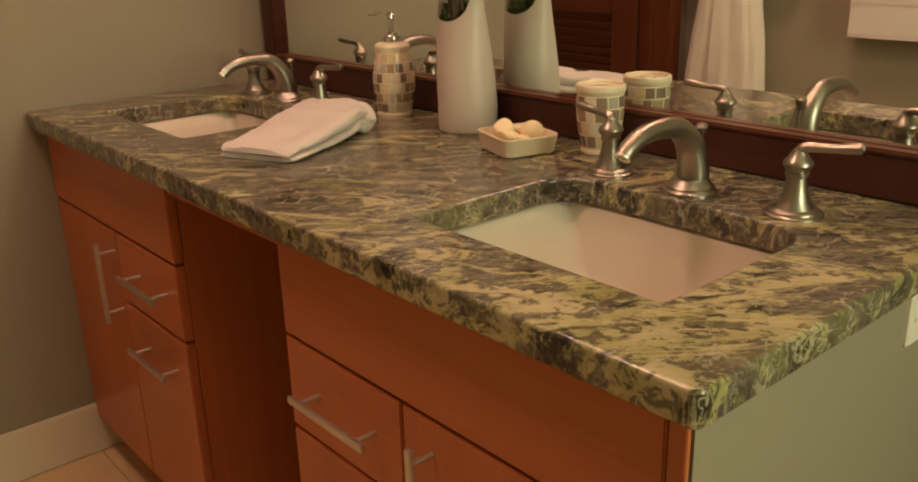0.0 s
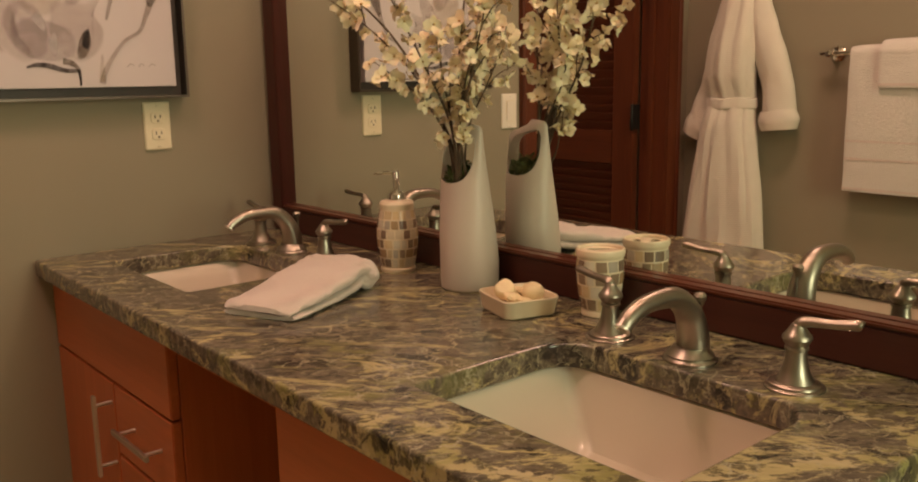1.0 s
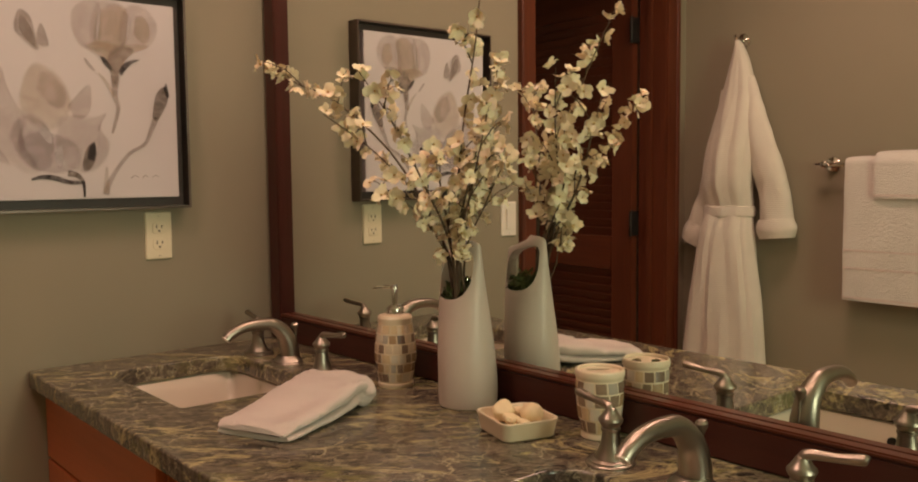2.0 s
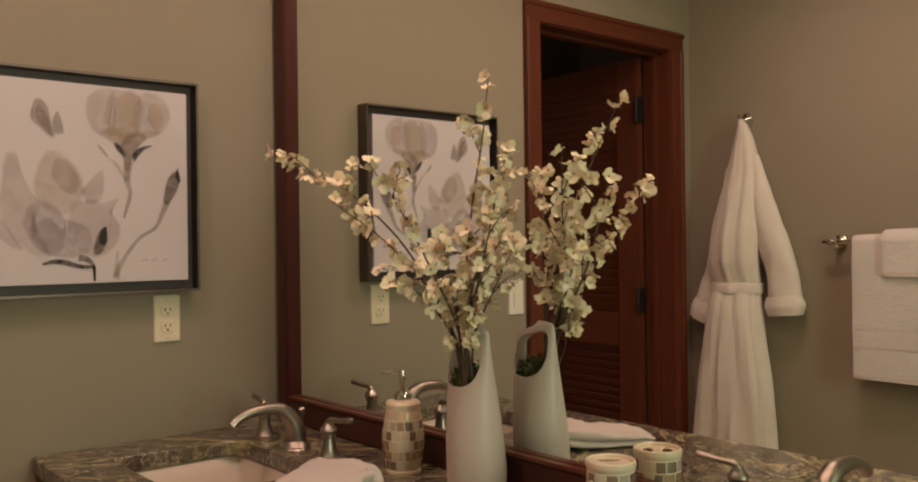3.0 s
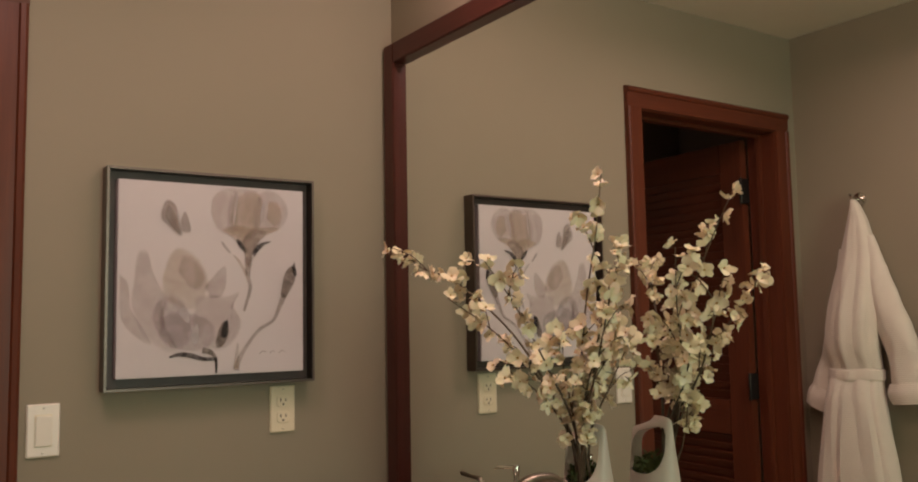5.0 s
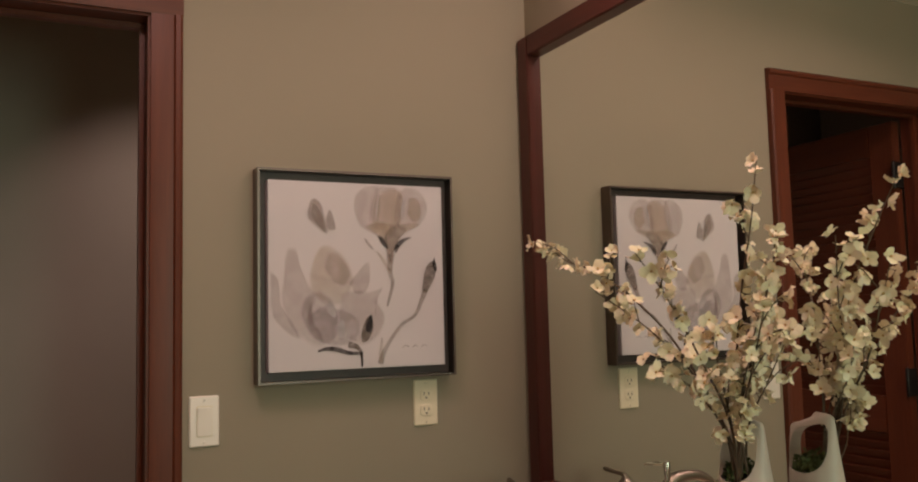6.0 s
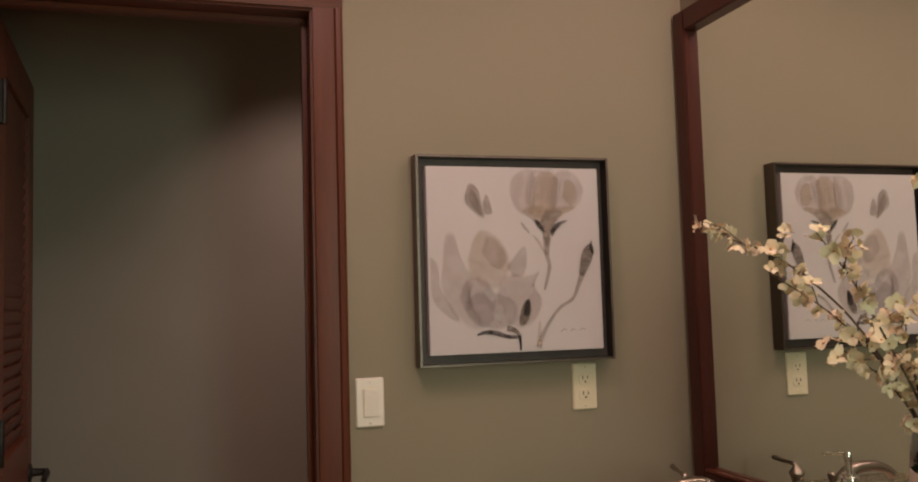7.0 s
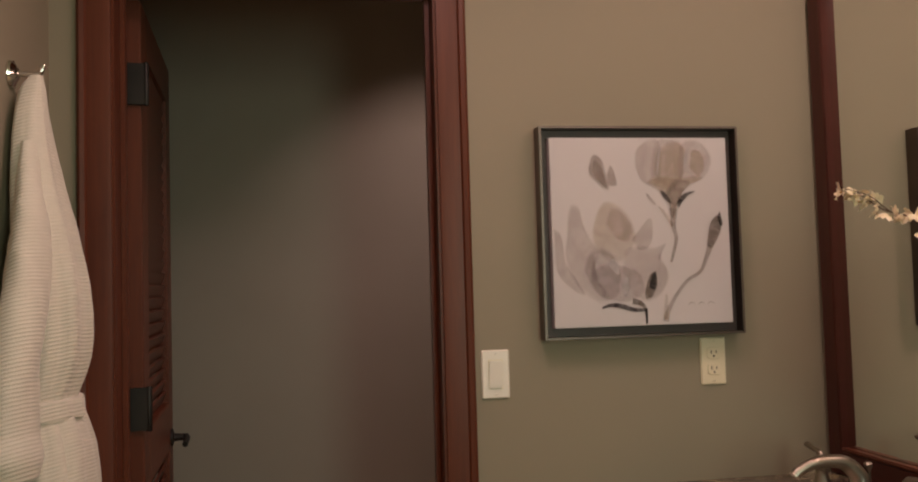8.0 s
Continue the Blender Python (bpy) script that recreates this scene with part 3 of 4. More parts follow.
def faucet(yc, dy, x, south=0.0):
    """A widespread tap: arched spout, two lever handles, lift rod."""
    top = thing("widespread_faucet", (x, yc, TOP), "brushed nickel widespread faucet with arched spout and lever handles", "faucet", "vanity faucets")
    foot = [(0.0365, 0.0), (0.0365, 0.0025), (0.0335, 0.0045), (0.0325, 0.0065), (0.0330, 0.0085), (0.0305, 0.0115), (0.0270, 0.0140), (0.0235, 0.0200)]
    part("spout_base", loft([circle(r, z, 36, 0.002, 0, r * 1.04) for r, z in foot]), NICKEL, top)
    line = [(0.008, 0, 0.012), (0.006, 0, 0.040), (-0.006, 0, 0.070), (-0.034, 0, 0.094), (-0.070, 0, 0.0995), (-0.108, 0, 0.0965), (-0.136, 0, 0.085), (-0.148, 0, 0.075)]
    part("spout", sweep(line, [0.0238, 0.0225, 0.0196, 0.0165, 0.0142, 0.0130, 0.0122, 0.0120], 24, 0.94, 8, (0, 1, 0)), NICKEL, top)
    part("spout_outlet", moved(lathe([(0.0112, 0), (0.0112, 0.004), (0.007, 0.0045), (0.006, 0.002), (0.0005, 0.002)], 20), Matrix.Translation((-0.1465, 0, 0.0765)) @ pose(0, 0, 0, 0, 222)), STEEL, top)
    part("lift_rod", moved(lathe([(0.0025, 0.0), (0.0025, 0.066), (0.0040, 0.068), (0.0050, 0.072), (0.0085, 0.077), (0.0090, 0.083), (0.0060, 0.087), (0.0005, 0.088)], 16), Matrix.Translation((0.030, 0, 0.006)) @ pose(0, 0, 0, 0, -6)), NICKEL, top)
    for s in (1, -1):
        prof = [(0.0370, 0), (0.0370, 0.0022), (0.0350, 0.0036), (0.0325, 0.0040), (0.0320, 0.0066), (0.0300, 0.0080), (0.0240, 0.0090), (0.0226, 0.0118), (0.0198, 0.0165), (0.0166, 0.0250), (0.0142, 0.0350), (0.0130, 0.0450), (0.0126, 0.0490), (0.0148, 0.0504), (0.0148, 0.0540), (0.0128, 0.0554), (0.0162, 0.0600), (0.0188, 0.0650), (0.0182, 0.0682), (0.0152, 0.0715), (0.0116, 0.0765), (0.0092, 0.0802), (0.0080, 0.0830), (0.0005, 0.0862)]
        d = dy if s > 0 else dy + south
        h = part("handle", moved(lathe(prof, 32), Matrix.Translation((0.004, s * d, 0))), NICKEL, top)
        lev = [(0.004, s * d, 0.077), (0.0045, s * (d + 0.003), 0.0845), (0.006, s * (d + 0.013), 0.0880), (0.010, s * (d + 0.040), 0.0895), (0.014, s * (d + 0.071), 0.0935), (0.0145, s * (d + 0.076), 0.0935)]
        part("lever", sweep(lev, [0.0080, 0.0078, 0.0068, 0.0060, 0.0072, 0.0040], 16, 0.85), NICKEL, h)
    return top


faucet(-1.429, 0.1455, -0.155, 0.010), faucet(-0.337, 0.1455, -0.160)

# ---- wall plates ----
def wall_plate(name, x0, z0, w, h, mat, label, category):
    """A plate on the north wall: a bevelled slab with two screws."""
    top = thing(name, (x0 + w / 2, 0, z0 + h / 2), label, category)
    pl = loft([[(p[0], 0.0, p[1]) for p in rrect(-w / 2, w / 2, -h / 2, h / 2, 0.004)], [(p[0], -0.003, p[1]) for p in rrect(-w / 2, w / 2, -h / 2, h / 2, 0.004)], [(p[0], -0.006, p[1]) for p in rrect(-w / 2 + 0.003, w / 2 - 0.003, -h / 2 + 0.003, h / 2 - 0.003, 0.003)]])
    part("cover_plate", pl, mat, top)
    for z in (-h * 0.42, h * 0.42):
        s = part("screw", moved(lathe([(0.0032, 0), (0.0030, 0.001), (0.0005, 0.0014)], 12), Matrix.Translation((0, -0.006, z)) @ pose(0, 0, 0, 90)), mat, top)
        # no groove is cut: a dark sliver paints its shade
        part("screw_slot", box((-0.0026, -0.0078, z - 0.0004), (0.0026, -0.0074, z + 0.0004)), SLOTSHADE, s)
    return top


sw = wall_plate("light_switch", -0.902, 1.107, 0.067, 0.114, PLATE, "white rocker light switch in a white plate", "light switch")
part("rocker", moved(box((-0.0165, -0.011, -0.033), (0.0165, -0.0062, 0.033), 0.002), pose(0, 0, 0, 3)), PLATE, sw)
part("rocker_edge", box((-0.0175, -0.0068, -0.0345), (0.0175, -0.0060, 0.0345), 0.0003), PLATEIVORY, sw)


def sockets(top):
    for z in (0.0195, -0.0195):
        f = part("socket_face", loft([[(p[0], d, p[1] + z) for p in rrect(-0.0165 + g, 0.0165 - g, -0.0145 + g, 0.0145 - g, 0.009)] for d, g in ((-0.006, 0), (-0.0075, 0), (-0.0085, 0.001))]), PLATEIVORY, top)
        # socket openings are raised dark pads coloured like the shade inside them
        for x, h in ((-0.0065, 0.0042), (0.0065, 0.0036)):
            part("slot", box((x - 0.0011, -0.0092, z + 0.003 - h), (x + 0.0011, -0.0084, z + 0.003 + h)), SLOTSHADE, f)
        part("ground_hole", moved(lathe([(0.0026, 0), (0.0026, 0.0006)], 12), Matrix.Translation((0, -0.0084, z - 0.0075)) @ pose(0, 0, 0, 90)), SLOTSHADE, f)


ot = wall_plate("wall_outlet", -0.351, 1.114, 0.066, 0.116, PLATEIVORY, "ivory duplex outlet under the framed painting", "outlet")
sockets(ot)

# outlet lying on its side in the vanity's green end wall
oe = wall_plate("wall_outlet", 0, 0, 0.069, 0.114, PLATE, "white duplex outlet on the vanity end wall", "outlet")
sockets(oe)
oe.matrix_world = Matrix.Translation((-0.107, -1.744, 0.790)) @ pose(0, 0, 0, 0, 90)

# ---- framed painting ----
PX0, PX1, PZ0, PZ1 = -0.755, -0.249, 1.240, 1.749
art = thing("framed_painting", (PX0, 0, PZ0), "watercolour of pale magnolia flowers in a slim dark metal frame", "painting")
AW, AH = PX1 - PX0, PZ1 - PZ0
for lo, hi in (((0, 0), (0.006, AH)), ((AW - 0.006, 0), (AW, AH)), ((0.006, 0), (AW - 0.006, 0.006)), ((0.006, AH - 0.006), (AW - 0.006, AH))):
    part("frame_edge", box((lo[0], -0.046, lo[1]), (hi[0], -0.001, hi[1]), 0.001), PEWTER, art, "thin pewter frame edge")
part("frame_back", box((0.006, -0.012, 0.006), (AW - 0.006, -0.002, AH - 0.006)), FRAMEDARK, art, "dark recessed frame channel")
G = 0.027
part("canvas", box((G, -0.036, G), (AW - G, -0.010, AH - G), 0.0015), CANVAS, art, "stretched pale pink-white canvas")
LAYER = [0]


def soft_face(loop, inner, mat, name):
    """A flat patch with a fading rim, between an outline and its inset."""
    LAYER[0] += 1
    w, h = AW - 2 * G, AH - 2 * G
    d = -0.0363 - 0.00010 * LAYER[0]
    bm = bmesh.new()
    lay = bm.loops.layers.float_color.new("soft")

    def at(p):
        return bm.verts.new((G + min(max(p[0], 0.6), 99.4) / 100 * w, d, G + min(max(p[1], 0.6), 99.4) / 100 * h))
    a, b = [at(p) for p in loop], [at(p) for p in inner]
    n = len(a)
    f = bm.faces.new(b)
    for i in range(n):
        bm.faces.new((a[i], a[(i + 1) % n], b[(i + 1) % n], b[i]))
    bmesh.ops.triangulate(bm, faces=[f])
    rim = set(a)
    for f in bm.faces:
        for lp in f.loops:
            v = 0.0 if lp.vert in rim else 1.0
            lp[lay] = (v, v, v, 1)
    return part(name, bm, mat, art)


def stroke(points, mat, name="brush_stroke", soft=0.20):
    """A patch of colour; points in canvas units, 0 to 100 across and up."""
    line = [np.array(p) for p in spline(points + points[:1], 6)[:-1]]
    c = sum(line) / len(line)
    return soft_face([p + (p - c) * 0.04 for p in line], [p + (c - p) * soft for p in line], mat, name)


def trail(points, widths, mat):
    """A brush line of changing width."""
    line = spline([(*p, w) for p, w in zip(points, widths)], 6)
    rim, core = ([], []), ([], [])
    for i, p in enumerate(line):
        a, b = line[max(i - 1, 0)], line[min(i + 1, len(line) - 1)]
        t = (b - a)[:2]
        n = np.array([-t[1], t[0]]) / (np.linalg.norm(t) + 1e-9)
        for sgn, k in ((1, 0), (-1, 1)):
            rim[k].append(p[:2] + sgn * n * p[2] * 1.15), core[k].append(p[:2] + sgn * n * p[2] * 0.6)
    return soft_face(rim[0] + rim[1][::-1], core[0] + core[1][::-1], mat, "brush_stroke")


MAUVE = wash("mauve_wash", (0.345, 0.27, 0.272), 0.36)
PALE = wash("pale_mauve_wash", (0.425, 0.335, 0.305), 0.36)
BEIGE = wash("beige_wash", (0.48, 0.365, 0.25), 0.40)
TAUPE = wash("taupe_wash", (0.27, 0.21, 0.175), 0.58)
INK = wash("ink_wash", (0.035, 0.03, 0.03), 0.95, 50)
INKSOFT = wash("soft_ink_wash", (0.15, 0.115, 0.09), 0.82, 40)
PAPER = wash("bare_paper", (0.52, 0.485, 0.485), 0.8)
# large open flower
stroke([(1, 52), (2, 30), (10, 20), (17, 17), (12, 26), (6, 36), (5, 48)], PALE)
stroke([(9, 60), (11, 64), (15, 63), (17, 55), (21, 46), (25, 38), (22, 26), (30, 15), (24, 13), (13, 22), (7, 36), (8, 48)], PALE)
stroke([(22, 50), (25, 60), (30, 66), (38, 63), (44, 56), (46, 46), (42, 38), (36, 34), (28, 36), (23, 42)], BEIGE)
stroke([(30, 54), (33, 62), (39, 60), (44, 52), (42, 45), (36, 46)], PALE)
stroke([(44, 46), (50, 53), (55, 57), (56, 50), (54, 42), (48, 40)], PALE)
stroke([(40, 40), (48, 42), (56, 41), (63, 43), (60, 36), (64, 28), (62, 20), (56, 14), (48, 13), (42, 18), (38, 28)], PALE)
stroke([(17, 30), (20, 38), (26, 41), (33, 38), (37, 28), (36, 18), (30, 14), (22, 19)], MAUVE)
stroke([(20, 28), (28, 33), (38, 32), (48, 27), (49, 18), (42, 13), (30, 14), (22, 20)], MAUVE)
stroke([(37, 22), (40, 27), (41.5, 22), (40, 16), (38, 17)], PAPER)
stroke([(30, 33), (33, 36), (36, 32), (36, 27), (33, 29)], PAPER)
stroke([(50, 17), (52, 24), (55, 28), (57, 26), (57, 20), (54, 15), (51, 14)], INKSOFT)
stroke([(52.5, 20), (54, 26), (56.5, 28.5), (57, 24), (55.5, 19)], INK)
trail([(26, 10), (31, 11.2), (37, 10.6), (43, 8.6), (50, 8.2)], [0.5, 1.0, 1.3, 1.1, 0.8], INK)
trail([(43, 13), (47, 12), (50, 9), (50.5, 4), (50.5, 1)], [1.6, 1.3, 0.9, 0.6, 0.5], INKSOFT)
trail([(50.3, 9), (50.6, 5), (50.6, 1)], [0.8, 0.6, 0.5], INK)
# upper flower
stroke([(47, 85), (48, 93), (54, 98.5), (61, 99), (62, 86), (60, 74), (51, 76)], PALE)
stroke([(56, 77), (57, 90), (62, 99), (72, 99), (76, 92), (74, 78), (66, 70)], PALE)
stroke([(58, 80), (60, 92), (68, 98), (75, 95), (76, 84), (70, 73), (63, 74)], BEIGE)
stroke([(70, 79), (73, 95), (80, 99), (87, 96), (91, 88), (87, 79), (77, 75)], PALE)
stroke([(78, 84), (80, 93), (85, 92), (87, 84), (83, 79)], BEIGE)
stroke([(53, 76), (60, 79), (70, 78), (80, 79), (86, 78), (75, 72), (69, 62), (63, 69)], BEIGE)
stroke([(64, 70), (68, 76), (74, 77), (78, 75), (72, 68), (68, 57), (66, 62)], TAUPE)
trail([(59.5, 80), (60.5, 88), (61.5, 95)], [0.5, 0.8, 0.4], PAPER)
trail([(75, 82), (76, 89), (78, 94)], [0.5, 0.9, 0.4], PAPER)
stroke([(60.5, 71.5), (63, 71), (66, 67), (66.5, 64.5), (63, 67)], INK)
stroke([(70, 65), (73, 69), (78, 71), (81, 71), (77, 69), (73, 65), (71, 62)], INK)
stroke([(52.5, 70), (54, 69.5), (58, 64.5), (57, 64), (54, 67)], TAUPE)
trail([(68, 62), (67.5, 52), (69, 46), (67, 38), (65.5, 33)], [2.2, 1.3, 1.0, 0.9, 0.5], TAUPE)
trail([(59.5, 63), (63, 59), (67, 52)], [0.5, 0.8, 1.0], BEIGE)
# bud on a bent stem
stroke([(87, 46), (88.5, 53), (92, 57.5), (95, 57), (95, 50), (92, 44), (88.5, 40), (86.5, 42)], INKSOFT)
stroke([(93, 57), (94.5, 60), (95.2, 57), (96, 53), (94.5, 52)], INK)
trail([(88.5, 42), (86, 36), (82, 28), (74, 23), (68, 16), (63, 8), (61, 2)], [1.8, 1.3, 0.9, 0.9, 1.0, 1.3, 1.6], TAUPE)
trail([(62, 16), (61.5, 9), (61, 3)], [0.5, 1.2, 1.4], BEIGE)
# loose petal
stroke([(21, 84), (23, 90), (26, 90.5), (29, 87), (30.5, 80), (32, 75), (31, 72), (25, 77), (21.5, 80)], TAUPE)
stroke([(23, 82), (24.5, 88), (28, 84), (30.5, 76), (30, 73.5), (25.5, 78)], TAUPE)
stroke([(31, 80), (33, 85), (35, 82), (36.5, 75), (34, 74), (32, 75)], TAUPE)
for x0, wd in ((74, 4), (80, 3), (85, 4)):
    trail([(x0, 10), (x0 + wd * 0.5, 11.5), (x0 + wd, 10.5)], [0.25, 0.3, 0.2], BEIGE)

# ---- soap pump and tumbler with mosaic tiles ----
def mosaic(top, profile, rows, cols, seed, t=0.0009):
    """Curved tiles of uneven width set round a body of revolution, row by row."""
    rnd = random.Random(seed)

    def radius(z):
        for (r0, z0), (r1, z1) in zip(profile, profile[1:]):
            if z0 <= z <= z1:
                return r0 + (r1 - r0) * (z - z0) / max(z1 - z0, 1e-6)
        return profile[-1][0]
    for z0, z1 in zip(rows, rows[1:]):
        wide = [rnd.uniform(0.72, 1.3) for _ in range(cols)]
        turn = rnd.uniform(0, 1)
        for w in wide:
            step = 2 * math.pi * w / sum(wide)
            g = 0.0016
            half = step / 2 - g / radius(z0)
            slant = rnd.uniform(-0.02, 0.02)
            bm = bmesh.new()
            grid = []
            for d in (-0.0006, t):
                for k, z in enumerate((z0 + g, (z0 + z1) / 2, z1 - g)):
                    grid.append([bm.verts.new(((radius(z) + d) * math.cos(a), (radius(z) + d) * math.sin(a), z)) for a in [q + slant * (k - 1) for q in (-half, -half / 3, half / 3, half)]])
            for lay in (0, 3):
                for r0, r1 in zip(grid[lay:lay + 3], grid[lay + 1:lay + 3]):
                    for i in range(3):
                        bm.faces.new((r0[i], r0[i + 1], r1[i + 1], r1[i]))
            for i in (0, 3):
                for j in (0, 1):
                    bm.faces.new((grid[j][i], grid[j + 1][i], grid[j + 4][i], grid[j + 3][i]))
            for j in (0, 2):
                for i in range(3):
                    bm.faces.new((grid[j][i], grid[j][i + 1], grid[j + 3][i + 1], grid[j + 3][i]))
            part("tile", finish(bm), MOSAIC, top).rotation_euler = (0, 0, turn + step / 2)
            turn += step


bottle = thing("soap_dispenser", (-0.098, -0.674, TOP), "cream ceramic soap pump bottle covered in brown mosaic tiles", "soap dispenser", turn=20)
bp = [(r, z * 0.945) for r, z in [(0.0345, 0.0), (0.036, 0.003), (0.036, 0.009), (0.0335, 0.011), (0.0385, 0.035), (0.0418, 0.062), (0.0418, 0.085), (0.039, 0.115), (0.0345, 0.139), (0.0355, 0.142), (0.0355, 0.150), (0.032, 0.155), (0.013, 0.157)]]
part("body", lathe(bp, 40), CREAM, bottle)
mosaic(bottle, bp[3:9], [0.0120, 0.0317, 0.0515, 0.0713, 0.0912, 0.1110, 0.1303], 15, 3)
part("collar", lathe([(0.0185, 0.1470), (0.0190, 0.1485), (0.0190, 0.1600), (0.0178, 0.1620), (0.0135, 0.1630), (0.0125, 0.1665), (0.0085, 0.1680), (0.004, 0.1690)], 28), CHROME, bottle)
pump = part("pump", join(lathe([(0.0058, 0.166), (0.0058, 0.190), (0.0072, 0.1915), (0.0072, 0.2045), (0.0060, 0.208), (0.0005, 0.2087)], 20), sweep([(0.0, 0.0, 0.2035), (-0.008, 0.014, 0.2038), (-0.018, 0.031, 0.2030), (-0.0225, 0.0385, 0.2005)], [0.0036, 0.0032, 0.0027, 0.0023], 10)), CHROME, bottle, "chrome pump head with a thin spout")

cup = thing("toothbrush_holder", (-0.061, -1.186, TOP), "cream ceramic toothbrush holder covered in brown mosaic tiles", "toothbrush holder", turn=50)
cp = [(0.0285, 0.0), (0.0305, 0.002), (0.0305, 0.008), (0.0295, 0.010), (0.0345, 0.035), (0.0378, 0.062), (0.0388, 0.085), (0.0380, 0.0985), (0.0402, 0.1015), (0.0412, 0.107), (0.0402, 0.1125), (0.0382, 0.1140), (0.0362, 0.1120), (0.0352, 0.106), (0.034, 0.09), (0.028, 0.012), (0.0005, 0.010)]
part("body", lathe(cp, 40), CREAM, cup)
lid_rim = [(p[0], p[1]) for p in circle(0.0354, 0, 40)]
lid_holes = [[(c + 0.0085 * math.cos(2 * math.pi * k / 20), 0.0200 * math.sin(2 * math.pi * k / 20)) for k in range(20)] for c in (-0.0165, 0.0165)]
part("lid", slab([lid_rim] + lid_holes, 0.1045, 0.1085, 0.0012, CREAM, "lid"), None, cup, "cream lid with two openings")
mosaic(cup, cp[3:8], [0.0115, 0.033, 0.055, 0.077, 0.0975], 13, 8)

# ---- soap dish ----
dish = thing("soap_dish", (-0.146, -1.078, TOP), "cream ceramic square soap dish holding small soaps", "soap dish", turn=-17)
shape = [(0.046, 0.014, 0.0), (0.050, 0.016, 0.003), (0.0540, 0.017, 0.027), (0.0555, 0.018, 0.031), (0.0545, 0.017, 0.033), (0.0510, 0.015, 0.032), (0.0485, 0.014, 0.022), (0.042, 0.012, 0.014), (0.012, 0.006, 0.013)]
part("bowl", loft([rrect(-h * 0.95, h * 0.95, -h * 1.06, h * 1.06, r, z, 5) for h, r, z in shape]), CREAM, dish)


def soap(x, y, z, r, turn, name, label, shell=False, broken=False):
    bm = bmesh.new()
    bmesh.ops.create_icosphere(bm, subdivisions=3, radius=r)
    if broken:
        for nx, ny, nz, d in ((0.7, -0.5, 0.5, 0.55), (-0.8, -0.2, 0.5, 0.6), (0.1, 0.9, 0.4, 0.65)):
            n = Vector((nx, ny, nz)).normalized()
            for v in bm.verts:
                v.co -= n * max(v.co.dot(n) - d * r, 0.0) * 0.9
    for v in bm.verts:
        a = math.atan2(v.co.y, v.co.x)
        k = 1 + (0.10 * math.cos(9 * a) if shell else 0.0) + 0.05 * noise.noise(v.co * 90)
        v.co = (v.co.x * k * (1.15 if shell else 1), v.co.y * k, v.co.z * (0.55 if shell else 0.92))
    finish(bm)
    ob = new(name, mesh_of(bm, SOAP, name))
    ob.matrix_world = Matrix.Translation((-0.146 + x, -1.078 + y, TOP + z)) @ pose(0, 0, 0, 20 if shell else 0, 15, turn)
    return tagged(ob, label, "soap", "soaps in the dish")


soap(0.014, -0.022, 0.0345, 0.0195, 0, "round_soap", "round cream soap lying in the dish")
soap(-0.006, 0.024, 0.0345, 0.0205, 20, "soap_piece", "broken cream soap piece with flat faces in the dish", False, True)
soap(-0.018, -0.010, 0.0265, 0.0185, 30, "shell_soap", "shell-shaped cream soap lying in the dish", True)
soap(0.020, 0.016, 0.0265, 0.0185, 80, "shell_soap", "shell-shaped cream soap lying in the dish", True)
soap(-0.014, -0.034, 0.0250, 0.013, 10, "shell_soap", "shell-shaped cream soap lying in the dish", True)

# ---- folded hand towel on the counter ----
towel = thing("folded_hand_towel", (-0.372, -0.757, TOP), "folded white terry hand towel lying on the counter", "towel", turn=24)
towel.scale = (0.90, 0.97, 0.90)
# local x runs from the thin front edge to the rolled back fold


def towel_skin(sections, phase, wob=0.005):
    """A soft skin over sections (x, half width, lowest z, highest z)."""
    rings = []
    for x, w, z0, z1 in spline(sections, 5):
        ring = []
        for j in range(32):
            a = 2 * math.pi * j / 32
            c, s = math.cos(a), math.sin(a)
            yy = w * (abs(c) ** 0.62) * (1 if c > 0 else -1)
            zz = (z0 + z1) / 2 + (z1 - z0) / 2 * (abs(s) ** 0.8) * (1 if s > 0 else -1)
            k = wob * (noise.noise((x * 15 + phase, yy * 17, phase)) + 0.5 * noise.noise((x * 42, yy * 42, phase)))
            ring.append((x + 0.006 * noise.noise((yy * 16, phase, zz * 20)), yy + 0.005 * noise.noise((x * 16, phase, zz * 25)), max(zz + k * (1 if s > 0 else 0.4), 0.0006)))
        rings.append(ring)
    return loft(rings)


part("lower_fold", towel_skin([(-0.146, 0.070, 0.001, 0.008), (-0.140, 0.078, 0.000, 0.014), (-0.08, 0.080, 0.000, 0.018), (0.0, 0.081, 0.000, 0.022), (0.045, 0.081, 0.002, 0.028), (0.085, 0.078, 0.008, 0.034), (0.110, 0.070, 0.016, 0.036)], 1.0, 0.004), TOWELPINK, towel)
part("upper_fold", towel_skin([(-0.150, 0.062, 0.013, 0.018), (-0.143, 0.074, 0.011, 0.025), (-0.09, 0.078, 0.013, 0.034), (-0.02, 0.079, 0.016, 0.044), (0.05, 0.079, 0.018, 0.056), (0.095, 0.078, 0.026, 0.064), (0.130, 0.076, 0.026, 0.064), (0.148, 0.070, 0.026, 0.054), (0.154, 0.060, 0.028, 0.044)], 4.0, 0.011), TOWELPINK, towel)
